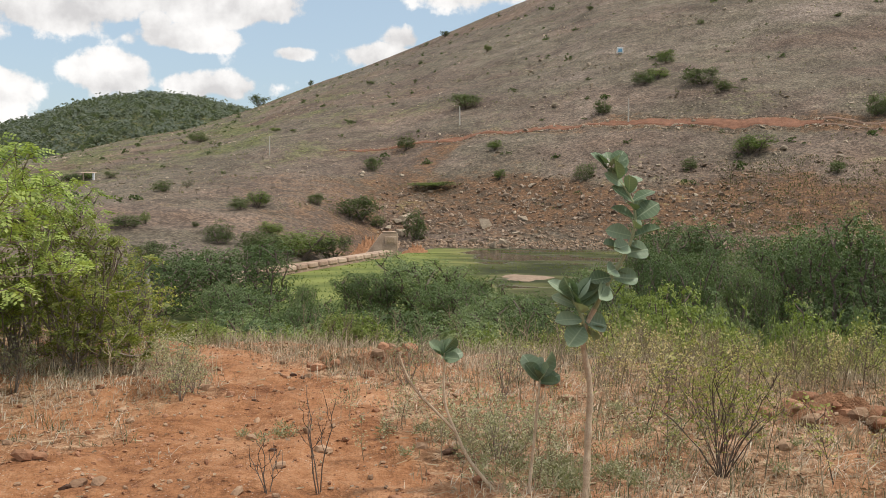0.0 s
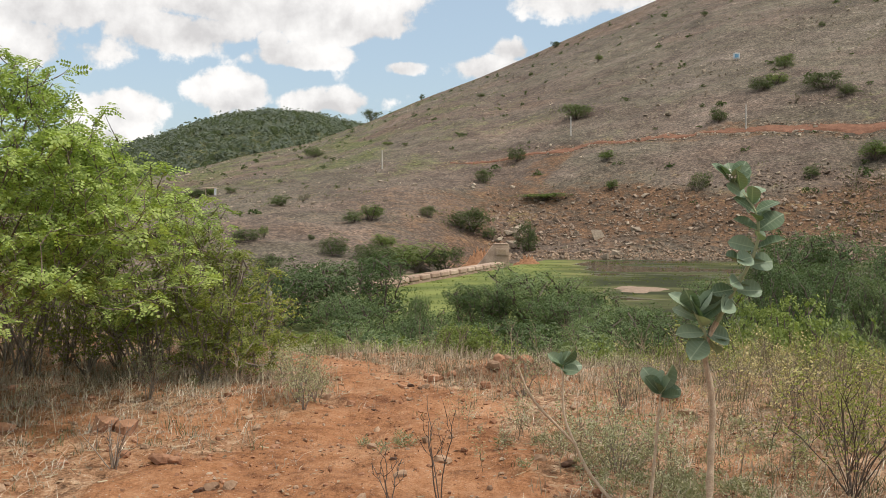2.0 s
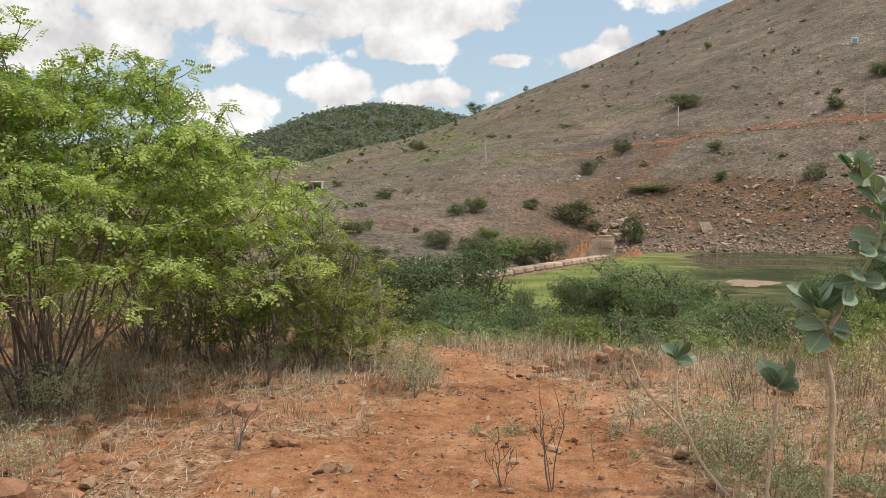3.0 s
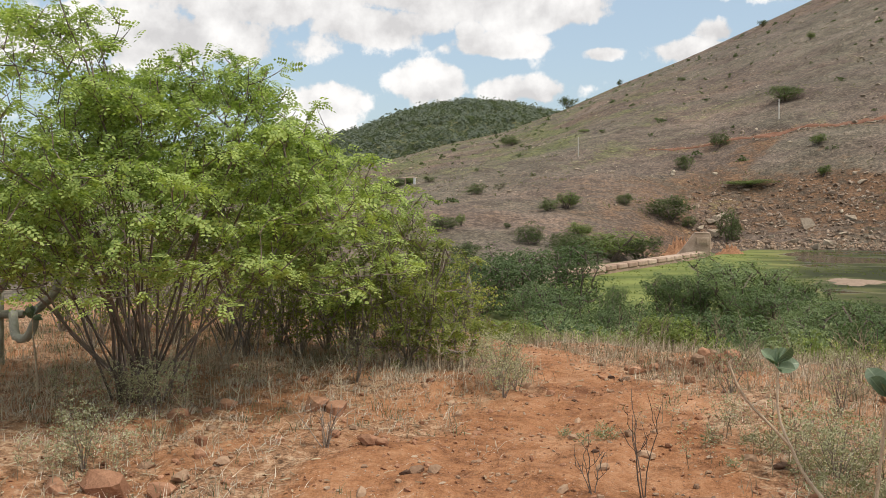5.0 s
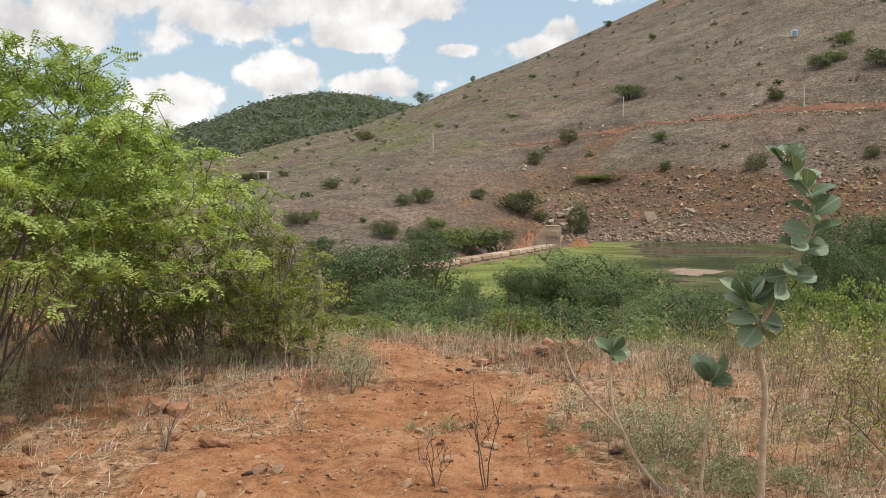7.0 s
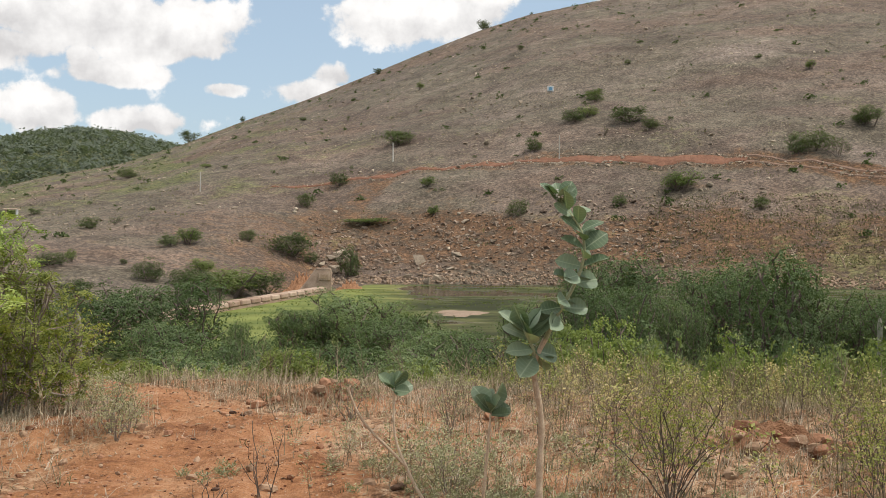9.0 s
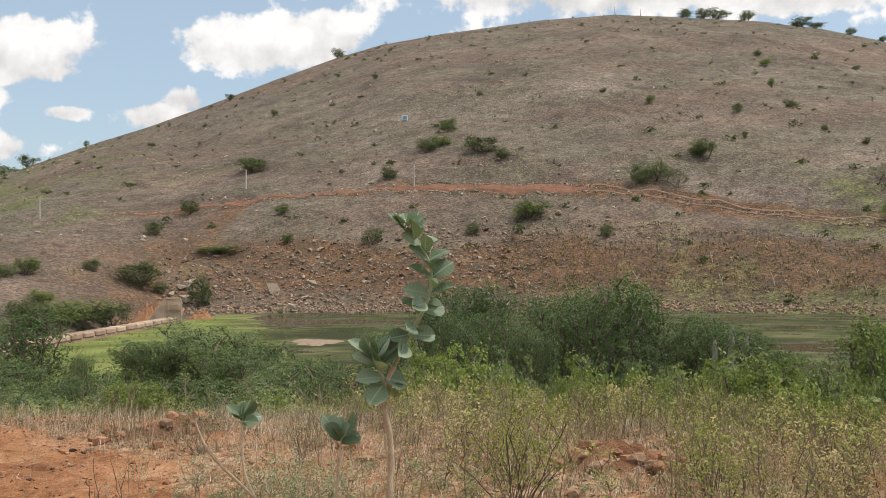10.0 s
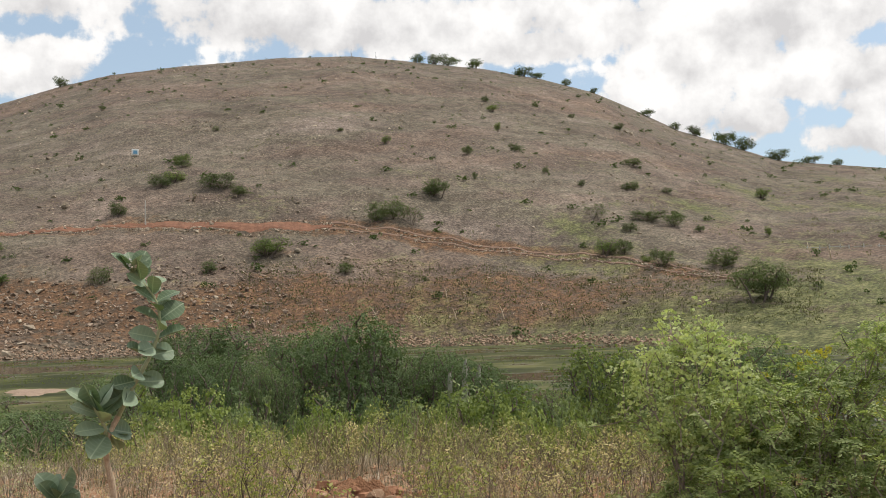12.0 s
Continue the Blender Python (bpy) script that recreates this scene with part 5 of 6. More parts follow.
# the milkweed shrubs with their broad leaves
def broad_leaf_material():
    m, nt, b = shader("milkweed_leaf", 0.42)
    co = node(nt, "ShaderNodeTexCoord").outputs["Object"]
    sp = node(nt, "ShaderNodeSeparateXYZ", [(0, co)])
    side = calc(nt, "ABSOLUTE", sp.outputs[1])
    rib = node(nt, "ShaderNodeMapRange", [(0, side), (1, 0.012), (2, 0.03), (3, 1.0), (4, 0.0)]).outputs[0]
    wave = node(nt, "ShaderNodeTexWave", [("Vector", co), ("Scale", 2.4), ("Distortion", 1.5)], wave_type="BANDS", bands_direction="X")
    vein = calc(nt, "MULTIPLY", calc(nt, "POWER", wave.outputs[1], 8.0), 0.14)
    tint = calc(nt, "ADD", calc(nt, "MULTIPLY", noise_of(nt, 6.0, 5.0, 0.6), 0.5), calc(nt, "MULTIPLY", node(nt, "ShaderNodeObjectInfo").outputs["Random"], 0.5))
    col = ramp(nt, tint, [(0.25, (0.10, 0.145, 0.08)), (0.75, (0.27, 0.335, 0.225))])
    col = mixed(nt, calc(nt, "MAXIMUM", calc(nt, "MULTIPLY", rib, 0.4), vein), col, (0.46, 0.52, 0.36))
    nt.links.new(col, b.inputs["Base Color"])
    tr = node(nt, "ShaderNodeBsdfTranslucent", [(0, mixed(nt, 1.0, col, (1.0, 1.2, 0.5), "MULTIPLY"))])
    mx = node(nt, "ShaderNodeMixShader", [(0, 0.15), (1, b.outputs[0]), (2, tr.outputs[0])])
    nt.links.new(mx.outputs[0], nt.nodes["Material Output"].inputs[0])
    return m


MILK_LEAF = broad_leaf_material()
MILK_STEM = plain_mat("milkweed_stem", (0.30, 0.205, 0.13), (0.66, 0.53, 0.38), 18.0, 0.85, 0.8, 0.008)
GREEN_STEM = plain_mat("green_stem", (0.22, 0.24, 0.12), (0.40, 0.40, 0.24), 18.0, 0.7, 0.3, 0.004)
BLOSSOM = plain_mat("blossom", (0.50, 0.46, 0.42), (0.75, 0.70, 0.66), 30.0, 0.8, 0.2, 0.004)


def broad_leaf(cup, curl, width):
    """An obovate leaf 1 long along x with a rounded tip and a little thickness of form."""
    n, m = 9, 5
    s = np.linspace(0, 1, n)
    half = width * np.clip(np.sin(math.pi * np.clip(s, 0, 1) ** 1.25), 0, 1) ** 0.55
    half[0], half[-1] = 0.03, 0.02
    v = []
    for k in range(n):
        for t in np.linspace(-1, 1, m):
            v.append((s[k], t * half[k], cup * abs(t) ** 1.6 * half[k] + curl * s[k] ** 2 + 0.012 * math.sin(9 * s[k] + 3 * t)))
    i, j = np.meshgrid(np.arange(n - 1), np.arange(m - 1), indexing="ij")
    i, j = i.ravel(), j.ravel()
    return np.array(v), np.stack([i * m + j, (i + 1) * m + j, (i + 1) * m + j + 1, i * m + j + 1], 1)


LEAVES = [mesh_of("leaf", *broad_leaf(c, b, w), MILK_LEAF, True) for c, b, w in ((0.35, -0.10, 0.34), (0.5, 0.06, 0.32), (0.2, -0.22, 0.36), (0.6, 0.12, 0.33))]


def put_leaf(parent, at, way, size, g, roll=0.0):
    ob = new("leaf", LEAVES[int(g.integers(0, len(LEAVES)))])
    ob.parent = parent
    x = Vector(way).normalized()
    up = Vector((0, 0, 1)) if abs(x.z) < 0.85 else Vector((0.4, -0.9, 0.2))
    y = up.cross(x).normalized()
    m = Matrix((x, y, x.cross(y))).transposed().to_4x4() @ Matrix.Rotation(roll, 4, "X") @ Matrix.Diagonal((size, size, size, 1))
    ob.matrix_basis = Matrix.Translation(at) @ m
    return ob


def face_leaf(parent, at, heading, rise, size, g):
    """A leaf set on a stem, its upper side turned out from the stem."""
    way = Vector((math.cos(heading), math.sin(heading), rise))
    side = 1.0 if way.x > 0 else -1.0
    return put_leaf(parent, at, way, size, g, side * g.uniform(0.35, 1.15))


def along(line, n):
    """n + 1 even points on a smoothed line, as offsets."""
    p = np.asarray(line, float)
    d = np.concatenate([[0], np.cumsum(np.linalg.norm(np.diff(p, axis=0), axis=1))])
    s = np.linspace(0, d[-1], n + 1)
    q = np.stack([np.interp(s, d, p[:, k]) for k in range(3)], 1)
    for _ in range(2):
        q[1:-1] = 0.25 * q[:-2] + 0.5 * q[1:-1] + 0.25 * q[2:]
    return q


def flat_line(pairs, y0, wobble, g):
    """Offsets x, z of a stem, given a little depth."""
    return [(x - pairs[0][0], wobble * math.sin(3.1 * z + y0), z) for x, z in pairs]


def milkweed():
    g = np.random.default_rng(401)
    x0, y0 = 0.77, 5.0
    root = thing("milkweed_shrub", x0, y0, float(land(x0, y0)), "tall single-stemmed milkweed shrub with broad silvery green leaves", "shrub", "milkweed shrubs")
    main = flat_line([(0.77, -0.03), (0.78, 0.2), (0.785, 0.392), (0.795, 0.604), (0.76, 0.78), (0.733, 0.88), (0.75, 0.94), (0.768, 0.98), (0.815, 1.056), (0.845, 1.146), (0.912, 1.25), (0.975, 1.37), (1.005, 1.461), (1.01, 1.545), (0.985, 1.639), (0.93, 1.70), (0.88, 1.757)], 0.3, 0.03, g)
    q = along(main, 40)
    part("stem", *tube(q[:24], np.linspace(0.021, 0.014, 24) * (1 + 0.12 * np.sin(np.arange(24) * 1.7)), 9), MILK_STEM, root, "pale corky grey-brown stem", True)
    part("stem_tip", *tube(q[23:], np.linspace(0.0135, 0.005, len(q) - 23), 8), GREEN_STEM, root, "green upper stem", True)
    # leaves of the upper shoot: place on the stem, heading, rise, size
    for k, i in enumerate((26, 27, 28, 30, 31, 32, 33, 34, 35, 36, 37, 38, 39, 40)):
        h0, up = (0.25 if k % 2 else 1.25) + g.normal(0, 0.25), -0.2 + 0.105 * k
        for h in (h0, h0 + math.pi):
            face_leaf(root, q[i], h, up + g.normal(0, 0.18), (0.15 - 0.0015 * k) * g.uniform(0.88, 1.1), g)
    for heading, rise, size in ((0.4, 1.6, 0.14), (1.9, 1.9, 0.13), (3.5, 1.2, 0.15), (-1.2, 1.0, 0.12)):
        face_leaf(root, q[40], heading, rise, size, g)
    side = [(q[20][0], q[20][1], q[20][2]), (-0.03, -0.02, 0.99), (-0.06, -0.03, 1.04), (-0.075, -0.04, 1.08)]
    part("side_shoot", *tube(along(side, 10), np.linspace(0.012, 0.006, 11), 7), GREEN_STEM, root, "green side shoot", True)
    tip = along(side, 10)
    for k, i in enumerate((2, 4, 6, 8, 9, 10)):
        h0 = (0.2 if k % 2 else 1.2) + g.normal(0, 0.2)
        for h in (h0, h0 + math.pi):
            face_leaf(root, tip[i], h, -0.45 + 0.33 * k + g.normal(0, 0.2), 0.17 * g.uniform(0.85, 1.08), g)
    for heading, rise in ((3.4, 2.2), (-0.4, 1.8)):
        face_leaf(root, tip[10], heading, rise, 0.15, g)
    for way in ((-0.9, -0.1, -0.45), (0.45, -0.2, -0.7), (0.6, 0.5, -0.3)):
        put_leaf(root, q[21], way, 0.12, g, g.normal(0, 0.3))
    bits = []
    for k in range(22):
        c = q[-1] + g.normal(0, 0.02, 3) * [1, 1, 0.6] + [-0.01, -0.03, 0.045]
        v, f = low_rock(500 + k)
        bits.append((v * 0.014 + c, f))
    part("blossom", *join(bits), BLOSSOM, root, "cluster of small white blossoms")
    return root


def sapling(x0, y0, pairs, tuft, size, seed, label, dry=None, pale_from=0):
    g = np.random.default_rng(seed)
    root = thing("milkweed_sapling", x0, y0, float(land(x0, y0)), label, "shrub", "milkweed saplings")
    line = flat_line(pairs, seed, 0.015, g)
    q = along(line, 16)
    part("stem", *tube(q, np.linspace(0.0105, 0.006, 17), 7), MILK_STEM, root, soft=True)
    if dry:
        d = along([(x - pairs[0][0], 0.01, z) for x, z in dry], 10)
        part("dry_branch", *tube(d, np.linspace(0.0085, 0.0065, 11) * (1 + 0.1 * np.sin(np.arange(11) * 2.0)), 7), MILK_STEM, root, "broken leafless branch", True)
        part("broken_tip", *tube(np.array([d[-1], d[-1] + [0.012, 0.0, 0.022]]), [0.009, 0.004], 5), MILK_STEM, root)
    tip = q[-1]
    for k in range(tuft):
        a = k * 2.4 + seed
        rise = 1.6 - 1.5 * (k % 3) / 2 + g.normal(0, 0.15)
        face_leaf(root, tip - [0, 0, 0.012 * (k % 3)], a, rise, size * g.uniform(0.65, 0.95), g)
    return root


milkweed()
sapling(0.30, 5.1, [(0.305, -0.03), (0.15, 0.146), (0.081, 0.301), (0.04, 0.393), (0.012, 0.45), (0.015, 0.517), (0.013, 0.733)], 9, 0.12, 402, "forked milkweed sapling with one tuft of leaves", [(0.081, 0.301), (-0.036, 0.424), (-0.12, 0.50), (-0.175, 0.577), (-0.205, 0.65), (-0.228, 0.716)])
sapling(0.474, 5.1, [(0.474, -0.03), (0.495, 0.2), (0.502, 0.273), (0.53, 0.635)], 9, 0.175, 403, "straight milkweed sapling with a tuft of leaves")
sapling(-6.0, 6.55, [(0, -0.03), (0.0, 0.3), (-0.02, 0.5), (-0.01, 0.65)], 7, 0.13, 404, "dark-stemmed milkweed sapling beside the tree")


# dry twiggy plants standing in the open


def twig_plant(x, y, h, w, stems, seed, label, leaves=None, wood=None, per=0):
    return tree("twiggy_shrub", x, y, [(0, 0, h * 0.62, w, w, h * 0.38)], stems, stems * 6, per, 0.026, 0.05, 0.0026, leaves or GREY_LEAF, label, "shrub", seed, SPRIG, 0.25, 0.0014, "twiggy shrubs", wood=wood or DARK_STEM)


twig_plant(-0.68, 5.25, 0.66, 0.14, 4, 411, "small bare dark-stemmed twiggy plant")
twig_plant(-0.95, 5.15, 0.40, 0.14, 4, 412, "small bare dark-stemmed twiggy plant")
for k, (x, y, h, w, n) in enumerate([(1.68, 5.6, 0.82, 0.42, 18), (1.8, 6.1, 0.5, 0.28, 9), (1.95, 6.6, 0.45, 0.25, 8), (3.0, 5.6, 0.55, 0.3, 9), (3.4, 6.6, 0.5, 0.3, 9), (2.75, 5.1, 0.5, 0.25, 8), (4.4, 6.4, 0.6, 0.35, 10), (5.2, 6.4, 0.6, 0.35, 10)]):
    twig_plant(x, y, h, w, n, 420 + k, "twiggy shrub with small yellowish green leaves", FLAME if k % 3 else OLIVE_LEAF, None, 4)
for k, (x, y, h, w, n, per) in enumerate([(-2.2, 7.75, 0.55, 0.28, 12, 8), (-2.0, 7.6, 0.3, 0.15, 6, 5), (-2.05, 7.35, 0.25, 0.15, 7, 3), (-4.5, 6.15, 0.5, 0.3, 10, 9), (-4.05, 4.75, 0.4, 0.18, 9, 7), (0.5, 7.6, 0.5, 0.2, 9, 3), (0.35, 5.75, 0.35, 0.3, 12, 6), (-0.3, 8.2, 0.4, 0.25, 9, 3), (-2.75, 5.5, 0.35, 0.2, 8, 0), (-3.5, 7.7, 0.5, 0.2, 8, 4)]):
    twig_plant(x, y, h, w, n, 440 + k, "small pale grey-green twiggy shrub" if per else "small bare grey twiggy plant", PALE_LEAF, BARE_TWIG, per)


# candelabra cactus behind the tree, and a column cactus by the shrubs
CACTUS = plain_mat("cactus_skin", (0.17, 0.165, 0.125), (0.40, 0.385, 0.30), 5.0, 0.7, 0.3, 0.01)


def ribbed(points, radius, ribs=7):
    v, f = tube(along(points, 14), np.concatenate([np.full(13, radius), [radius * 0.8, radius * 0.3]]), ribs * 2)
    rings = v.reshape(15, ribs * 2, 3)
    mid = rings.mean(1, keepdims=True)
    rings[:, 1::2] = mid[:, 0][:, None] + (rings[:, 1::2] - mid) * 0.72
    return rings.reshape(-1, 3), f


def cactus(x, y, arms, radius, label):
    root = thing("cactus", x, y, float(land(x, y)), label, "cactus")
    for k, line in enumerate(arms):
        part("trunk" if k == 0 else "arm", *ribbed(line, radius * (1.15 if k == 0 else 0.9)), CACTUS, root, soft=True)
    return root


cactus(-7.4, 7.6, [[(0, 0, -0.05), (0, 0, 0.4), (0.02, 0, 0.8)], [(0, 0, 0.5), (0.35, 0.1, 0.5), (0.6, 0.2, 0.75), (0.66, 0.2, 1.25)], [(0, 0, 0.6), (-0.35, 0, 0.7), (-0.55, 0, 1.1), (-0.55, 0, 1.6)],
                   [(0, 0, 0.75), (0.28, -0.2, 0.8), (0.42, -0.25, 1.05), (0.40, -0.2, 1.5)],
                   [(-0.1, 0, 0.7), (-0.2, -0.3, 0.9), (-0.15, -0.35, 1.4)], [(0.2, 0, 0.52), (0.4, -0.2, 0.3), (0.6, -0.25, 0.3), (0.72, -0.25, 0.55)]], 0.05, "branching ribbed candelabra cactus under the tree")
cactus(-4.05, 13.0, [[(0, 0, -0.05), (0.02, 0, 0.7), (0.0, 0, 1.3)]], 0.036, "single ribbed column cactus among the shrubs")
cactus(15.2, 27.0, [[(0, 0, -0.05), (0, 0, 1.5), (0.1, 0, 3.4)], [(0, 0, 1.4), (0.5, 0, 1.8), (0.6, 0, 3.2)], [(0, 0, 1.2), (-0.5, 0, 1.7), (-0.5, 0, 3.0)]], 0.09, "pale ribbed cactus standing out of the bushes")


# stones that lie about
def stone(x, y, size, seed, mat, label, category="rock", flat=0.7, group="", name="rock"):
    g = np.random.default_rng(seed)
    v, f = split_rock(seed) if mat is HILL_STONE else rock_shape(seed)
    v = v * np.array([size, size * g.uniform(0.6, 0.9), size * flat])
    ob = part(name, v, f, mat)
    ob.location = (x, y, float(land(x, y)) + size * flat * 0.22)
    ob.rotation_euler = (g.normal(0, 0.15), g.normal(0, 0.15), g.uniform(0, 6.28))
    return tagged(ob, label, category, group)


for k, (x, y, s) in enumerate([(-3.33, 6.52, 0.36), (-3.1, 6.45, 0.24), (-1.15, 8.8, 0.17), (-3.65, 5.45, 0.15), (-3.5, 5.2, 0.14), (-3.62, 4.4, 0.32), (-2.5, 5.62, 0.15), (-2.4, 5.6, 0.10), (-3.9, 4.35, 0.2), (-4.2, 6.0, 0.2), (-3.3, 4.5, 0.18), (-4.05, 6.45, 0.16),
                               (2.68, 7.2, 0.34), (3.02, 6.95, 0.3), (2.9, 7.5, 0.26), (-0.6, 9.15, 0.2), (-0.4, 9.0, 0.16), (3.3, 7.1, 0.22), (0.95, 8.3, 0.2)]):
    stone(x, y, s, 600 + k, RED_STONE, "rough reddish brown rock on the bare soil", "rock", 0.62, "rocks on the soil")
for k, (x, y, s) in enumerate([(-3.24, 5.03, 0.12), (-2.0, 5.15, 0.13), (-1.9, 5.2, 0.11), (-2.27, 6.85, 0.12), (0.2, 7.0, 0.17), (2.64, 6.72, 0.27), (2.86, 7.12, 0.2), (-0.75, 5.95, 0.13), (-3.35, 4.75, 0.14), (1.0, 7.6, 0.16), (-3.7, 4.9, 0.12), (-2.0, 7.9, 0.12), (-1.3, 6.4, 0.1), (1.3, 5.2, 0.13), (2.2, 6.0, 0.16)]):
    stone(x, y, s, 640 + k, DUN_STONE, "dun broken rock on the bare soil", "rock", 0.55, "rocks on the soil")
for k, (x, y, s) in enumerate([(4.6, 106.6, 1.9), (5.1, 100.6, 1.1), (1.0, 103.6, 0.9), (11.0, 118.9, 1.0), (42.7, 119.1, 1.4), (12.0, 139.9, 1.2), (3.2, 102.0, 1.0), (6.4, 101.4, 1.1), (8.0, 104.0, 0.9), (9.0, 108.0, 1.1), (2.5, 108.0, 0.9), (-4.6, 104.0, 1.6), (-5.6, 103.2, 1.3), (-3.9, 106.0, 1.2), (-6.2, 105.0, 1.0), (13.5, 111.0, 1.0), (-4.6, 109.0, 1.5), (-4.0, 110.5, 1.3), (-5.2, 108.0, 1.2), (-4.2, 107.5, 1.0), (-3.4, 109.0, 1.1)]):
    stone(x, y, s, 680 + k, HILL_STONE, "large pale boulder in the scree", "boulder", 0.8, "boulders on the slope", "boulder")
# loose blocks of the scree and stones about the track, from a few shapes
def block_kinds(name, seeds, mat):
    out = []
    for s in seeds:
        me = mesh_of(name, *(split_rock(s) if mat in (HILL_STONE, TALUS_STONE) else rock_shape(s)), mat)
        out.append(me)
    return out


def strew_blocks(name, kinds, xy, sizes, label, category, group, g, flat):
    for (x, y), s in zip(xy, sizes):
        ob = new(name, kinds[int(g.integers(0, len(kinds)))])
        ob.location = (float(x), float(y), float(land(x, y)) + s * flat * 0.2)
        ob.rotation_euler = (g.normal(0, 0.25), g.normal(0, 0.25), g.uniform(0, 6.28))
        ob.scale = (s, s * g.uniform(0.65, 0.95), s * flat)
        tagged(ob, label, category, group)


g = np.random.default_rng(910)
strew_blocks("boulder", block_kinds("boulder", range(911, 919), TALUS_STONE), area(g, 190, -17, 4, 100.5, 122), 0.42 + 0.7 * g.random(190) ** 3, "broken block of pale rock in the scree", "boulder", "blocks of the scree", g, 0.75)
near = area(g, 420, -50, 44, 4.2, 9.5)
near = near[(near[:, 0] < 0.6) | (g.random(420) < 0.4)]
half_n = len(near) // 2
strew_blocks("stone", block_kinds("stone", range(921, 929), RED_STONE), near[:half_n], 0.045 + 0.06 * g.random(half_n) ** 3, "small reddish stone lying on the soil", "stone", "stones on the soil", g, 0.65)
strew_blocks("stone", block_kinds("stone", range(931, 937), DUN_STONE), near[half_n:], 0.04 + 0.05 * g.random(len(near) - half_n) ** 3, "small dun stone lying on the soil", "stone", "stones on the soil", g, 0.65)
OUTCROPS = [(20.2, 153.2, 7.0), (36.2, 139.3, 6.0), (56.5, 128.5, 4.5), (28.0, 170.0, 8.0), (64.2, 222.1, 7.0), (48.6, 189.5, 6.0), (21.6, 186.7, 7.0), (46.6, 134.0, 4.2), (-88.0, 223.1, 9.0), (33.0, 132.0, 3.5), (150.0, 180.0, 6.0)]
g = np.random.default_rng(720)
for k, (x, y, w) in enumerate(OUTCROPS):
    for j in range(12):
        stone(x + g.normal(0, w * 0.5), y + g.normal(0, w * 0.45), min(w, 5.0) * (0.07 + 0.16 * g.random() ** 2), 730 + 12 * k + j, HILL_STONE, "pale boulder in a rocky outcrop", "boulder", 0.8, "boulders of the outcrops", "boulder")
rubble = np.concatenate([g.normal((x, y), w * 0.55, (26, 2)) for x, y, w in OUTCROPS])
stuff("outcrop_rubble", *strewn(g, pebbles, rubble, 0.22 + 0.4 * g.random(len(rubble)) ** 2, 0.8), HILL_STONE, "pale rubble round the rocky outcrops", "rocks")
DARK_CLOD = plain_mat("dark_clod", (0.05, 0.03, 0.022), (0.15, 0.085, 0.055), 20.0, 0.95, 0.5, 0.01)
for k, (x, y, s) in enumerate([(-1.06, 5.9, 0.06), (-2.05, 5.1, 0.09), (0.05, 5.8, 0.1), (0.2, 5.65, 0.08), (-1.35, 8.55, 0.08), (-1.25, 8.45, 0.06), (-1.5, 7.5, 0.05)]):
    stone(x, y, s, 800 + k, DARK_CLOD, "dark dry clod on the bare soil", "clod", 0.5, "clods on the soil", "clod")

# the dirt road across the hill
RUT = plain_mat("rut_earth", (0.14, 0.088, 0.062), (0.27, 0.175, 0.125), 1.6, 0.95, 0.4, 0.1)
ROAD = plain_mat("road_earth", (0.16, 0.08, 0.05), (0.37, 0.18, 0.112), 1.6, 0.95, 0.4, 0.1)
mid = along([(x, y, 0) for x, y in ROAD_PTS], 440)
way = np.gradient(mid, axis=0)
way /= np.linalg.norm(way, axis=1, keepdims=True)
across = np.stack([-way[:, 1], way[:, 0], 0 * way[:, 0]], 1)
s = np.arange(441) / 2.0
half = 0.62 + 0.22 * np.sin(s * 0.37) * np.sin(s * 0.11 + 1) + 0.55 * smooth(27, 30, mid[:, 0]) * smooth(48, 46, mid[:, 0]) - 0.2 * smooth(0, -8, mid[:, 0])
half = np.clip(half - 0.3 * smooth(47, 58, mid[:, 0]), 0.3, 3)


def road_strip(first, last, wide, shift, rough=0.12):
    """Part of the road's bed as verts and faces, its edges turned down into the soil."""
    k, rows = slice(first, last), []
    for t in (-1.25, -0.8, 0, 0.8, 1.25):
        q = mid[k] + across[k] * (shift + wide[k] * t + rough * ripple(s[k] + 40 * t, s[k] * 0.0, 7, 3))[:, None]
        q[:, 2] = land(q[:, 0], q[:, 1]) + (0.12 if abs(t) < 1 else -0.12)
        rows.append(q)
    n = len(rows[0])
    i, j = np.meshgrid(np.arange(n - 1), np.arange(4), indexing="ij")
    i, j = i.ravel(), j.ravel()
    return np.stack(rows, 1).reshape(-1, 3), np.stack([i * 5 + j, (i + 1) * 5 + j, (i + 1) * 5 + j + 1, i * 5 + j + 1], 1)


fork = int(np.argmax(mid[:, 0] > 50.0))
road = tagged(part("road", *road_strip(0, fork, half, 0.0), ROAD), "narrow red dirt road cut along the hillside", "road", kind="structure")
for shift in (-0.75, 0.85):
    part("rut", *road_strip(fork - 2, 441, np.full(441, 0.2), shift, 0.04), RUT, road)
g = np.random.default_rng(850)
k = g.integers(0, 441, 700)
edge = mid[k] - across[k] * (half[k] * -1.15 + g.normal(0, 0.25, 700))[:, None]
k2 = g.integers(60, 441, 900)
lower = mid[k2] - across[k2] * (half[k2] * 1.35 + np.abs(g.normal(0, 0.45, 900)))[:, None]
edge = np.concatenate([edge, lower])
stuff("road_bank", *strewn(g, pebbles, edge[:, :2], 0.2 + 0.5 * g.random(len(edge)) ** 2, 0.8), HILL_STONE, "rocks pushed up along the road's edge", "rocks")

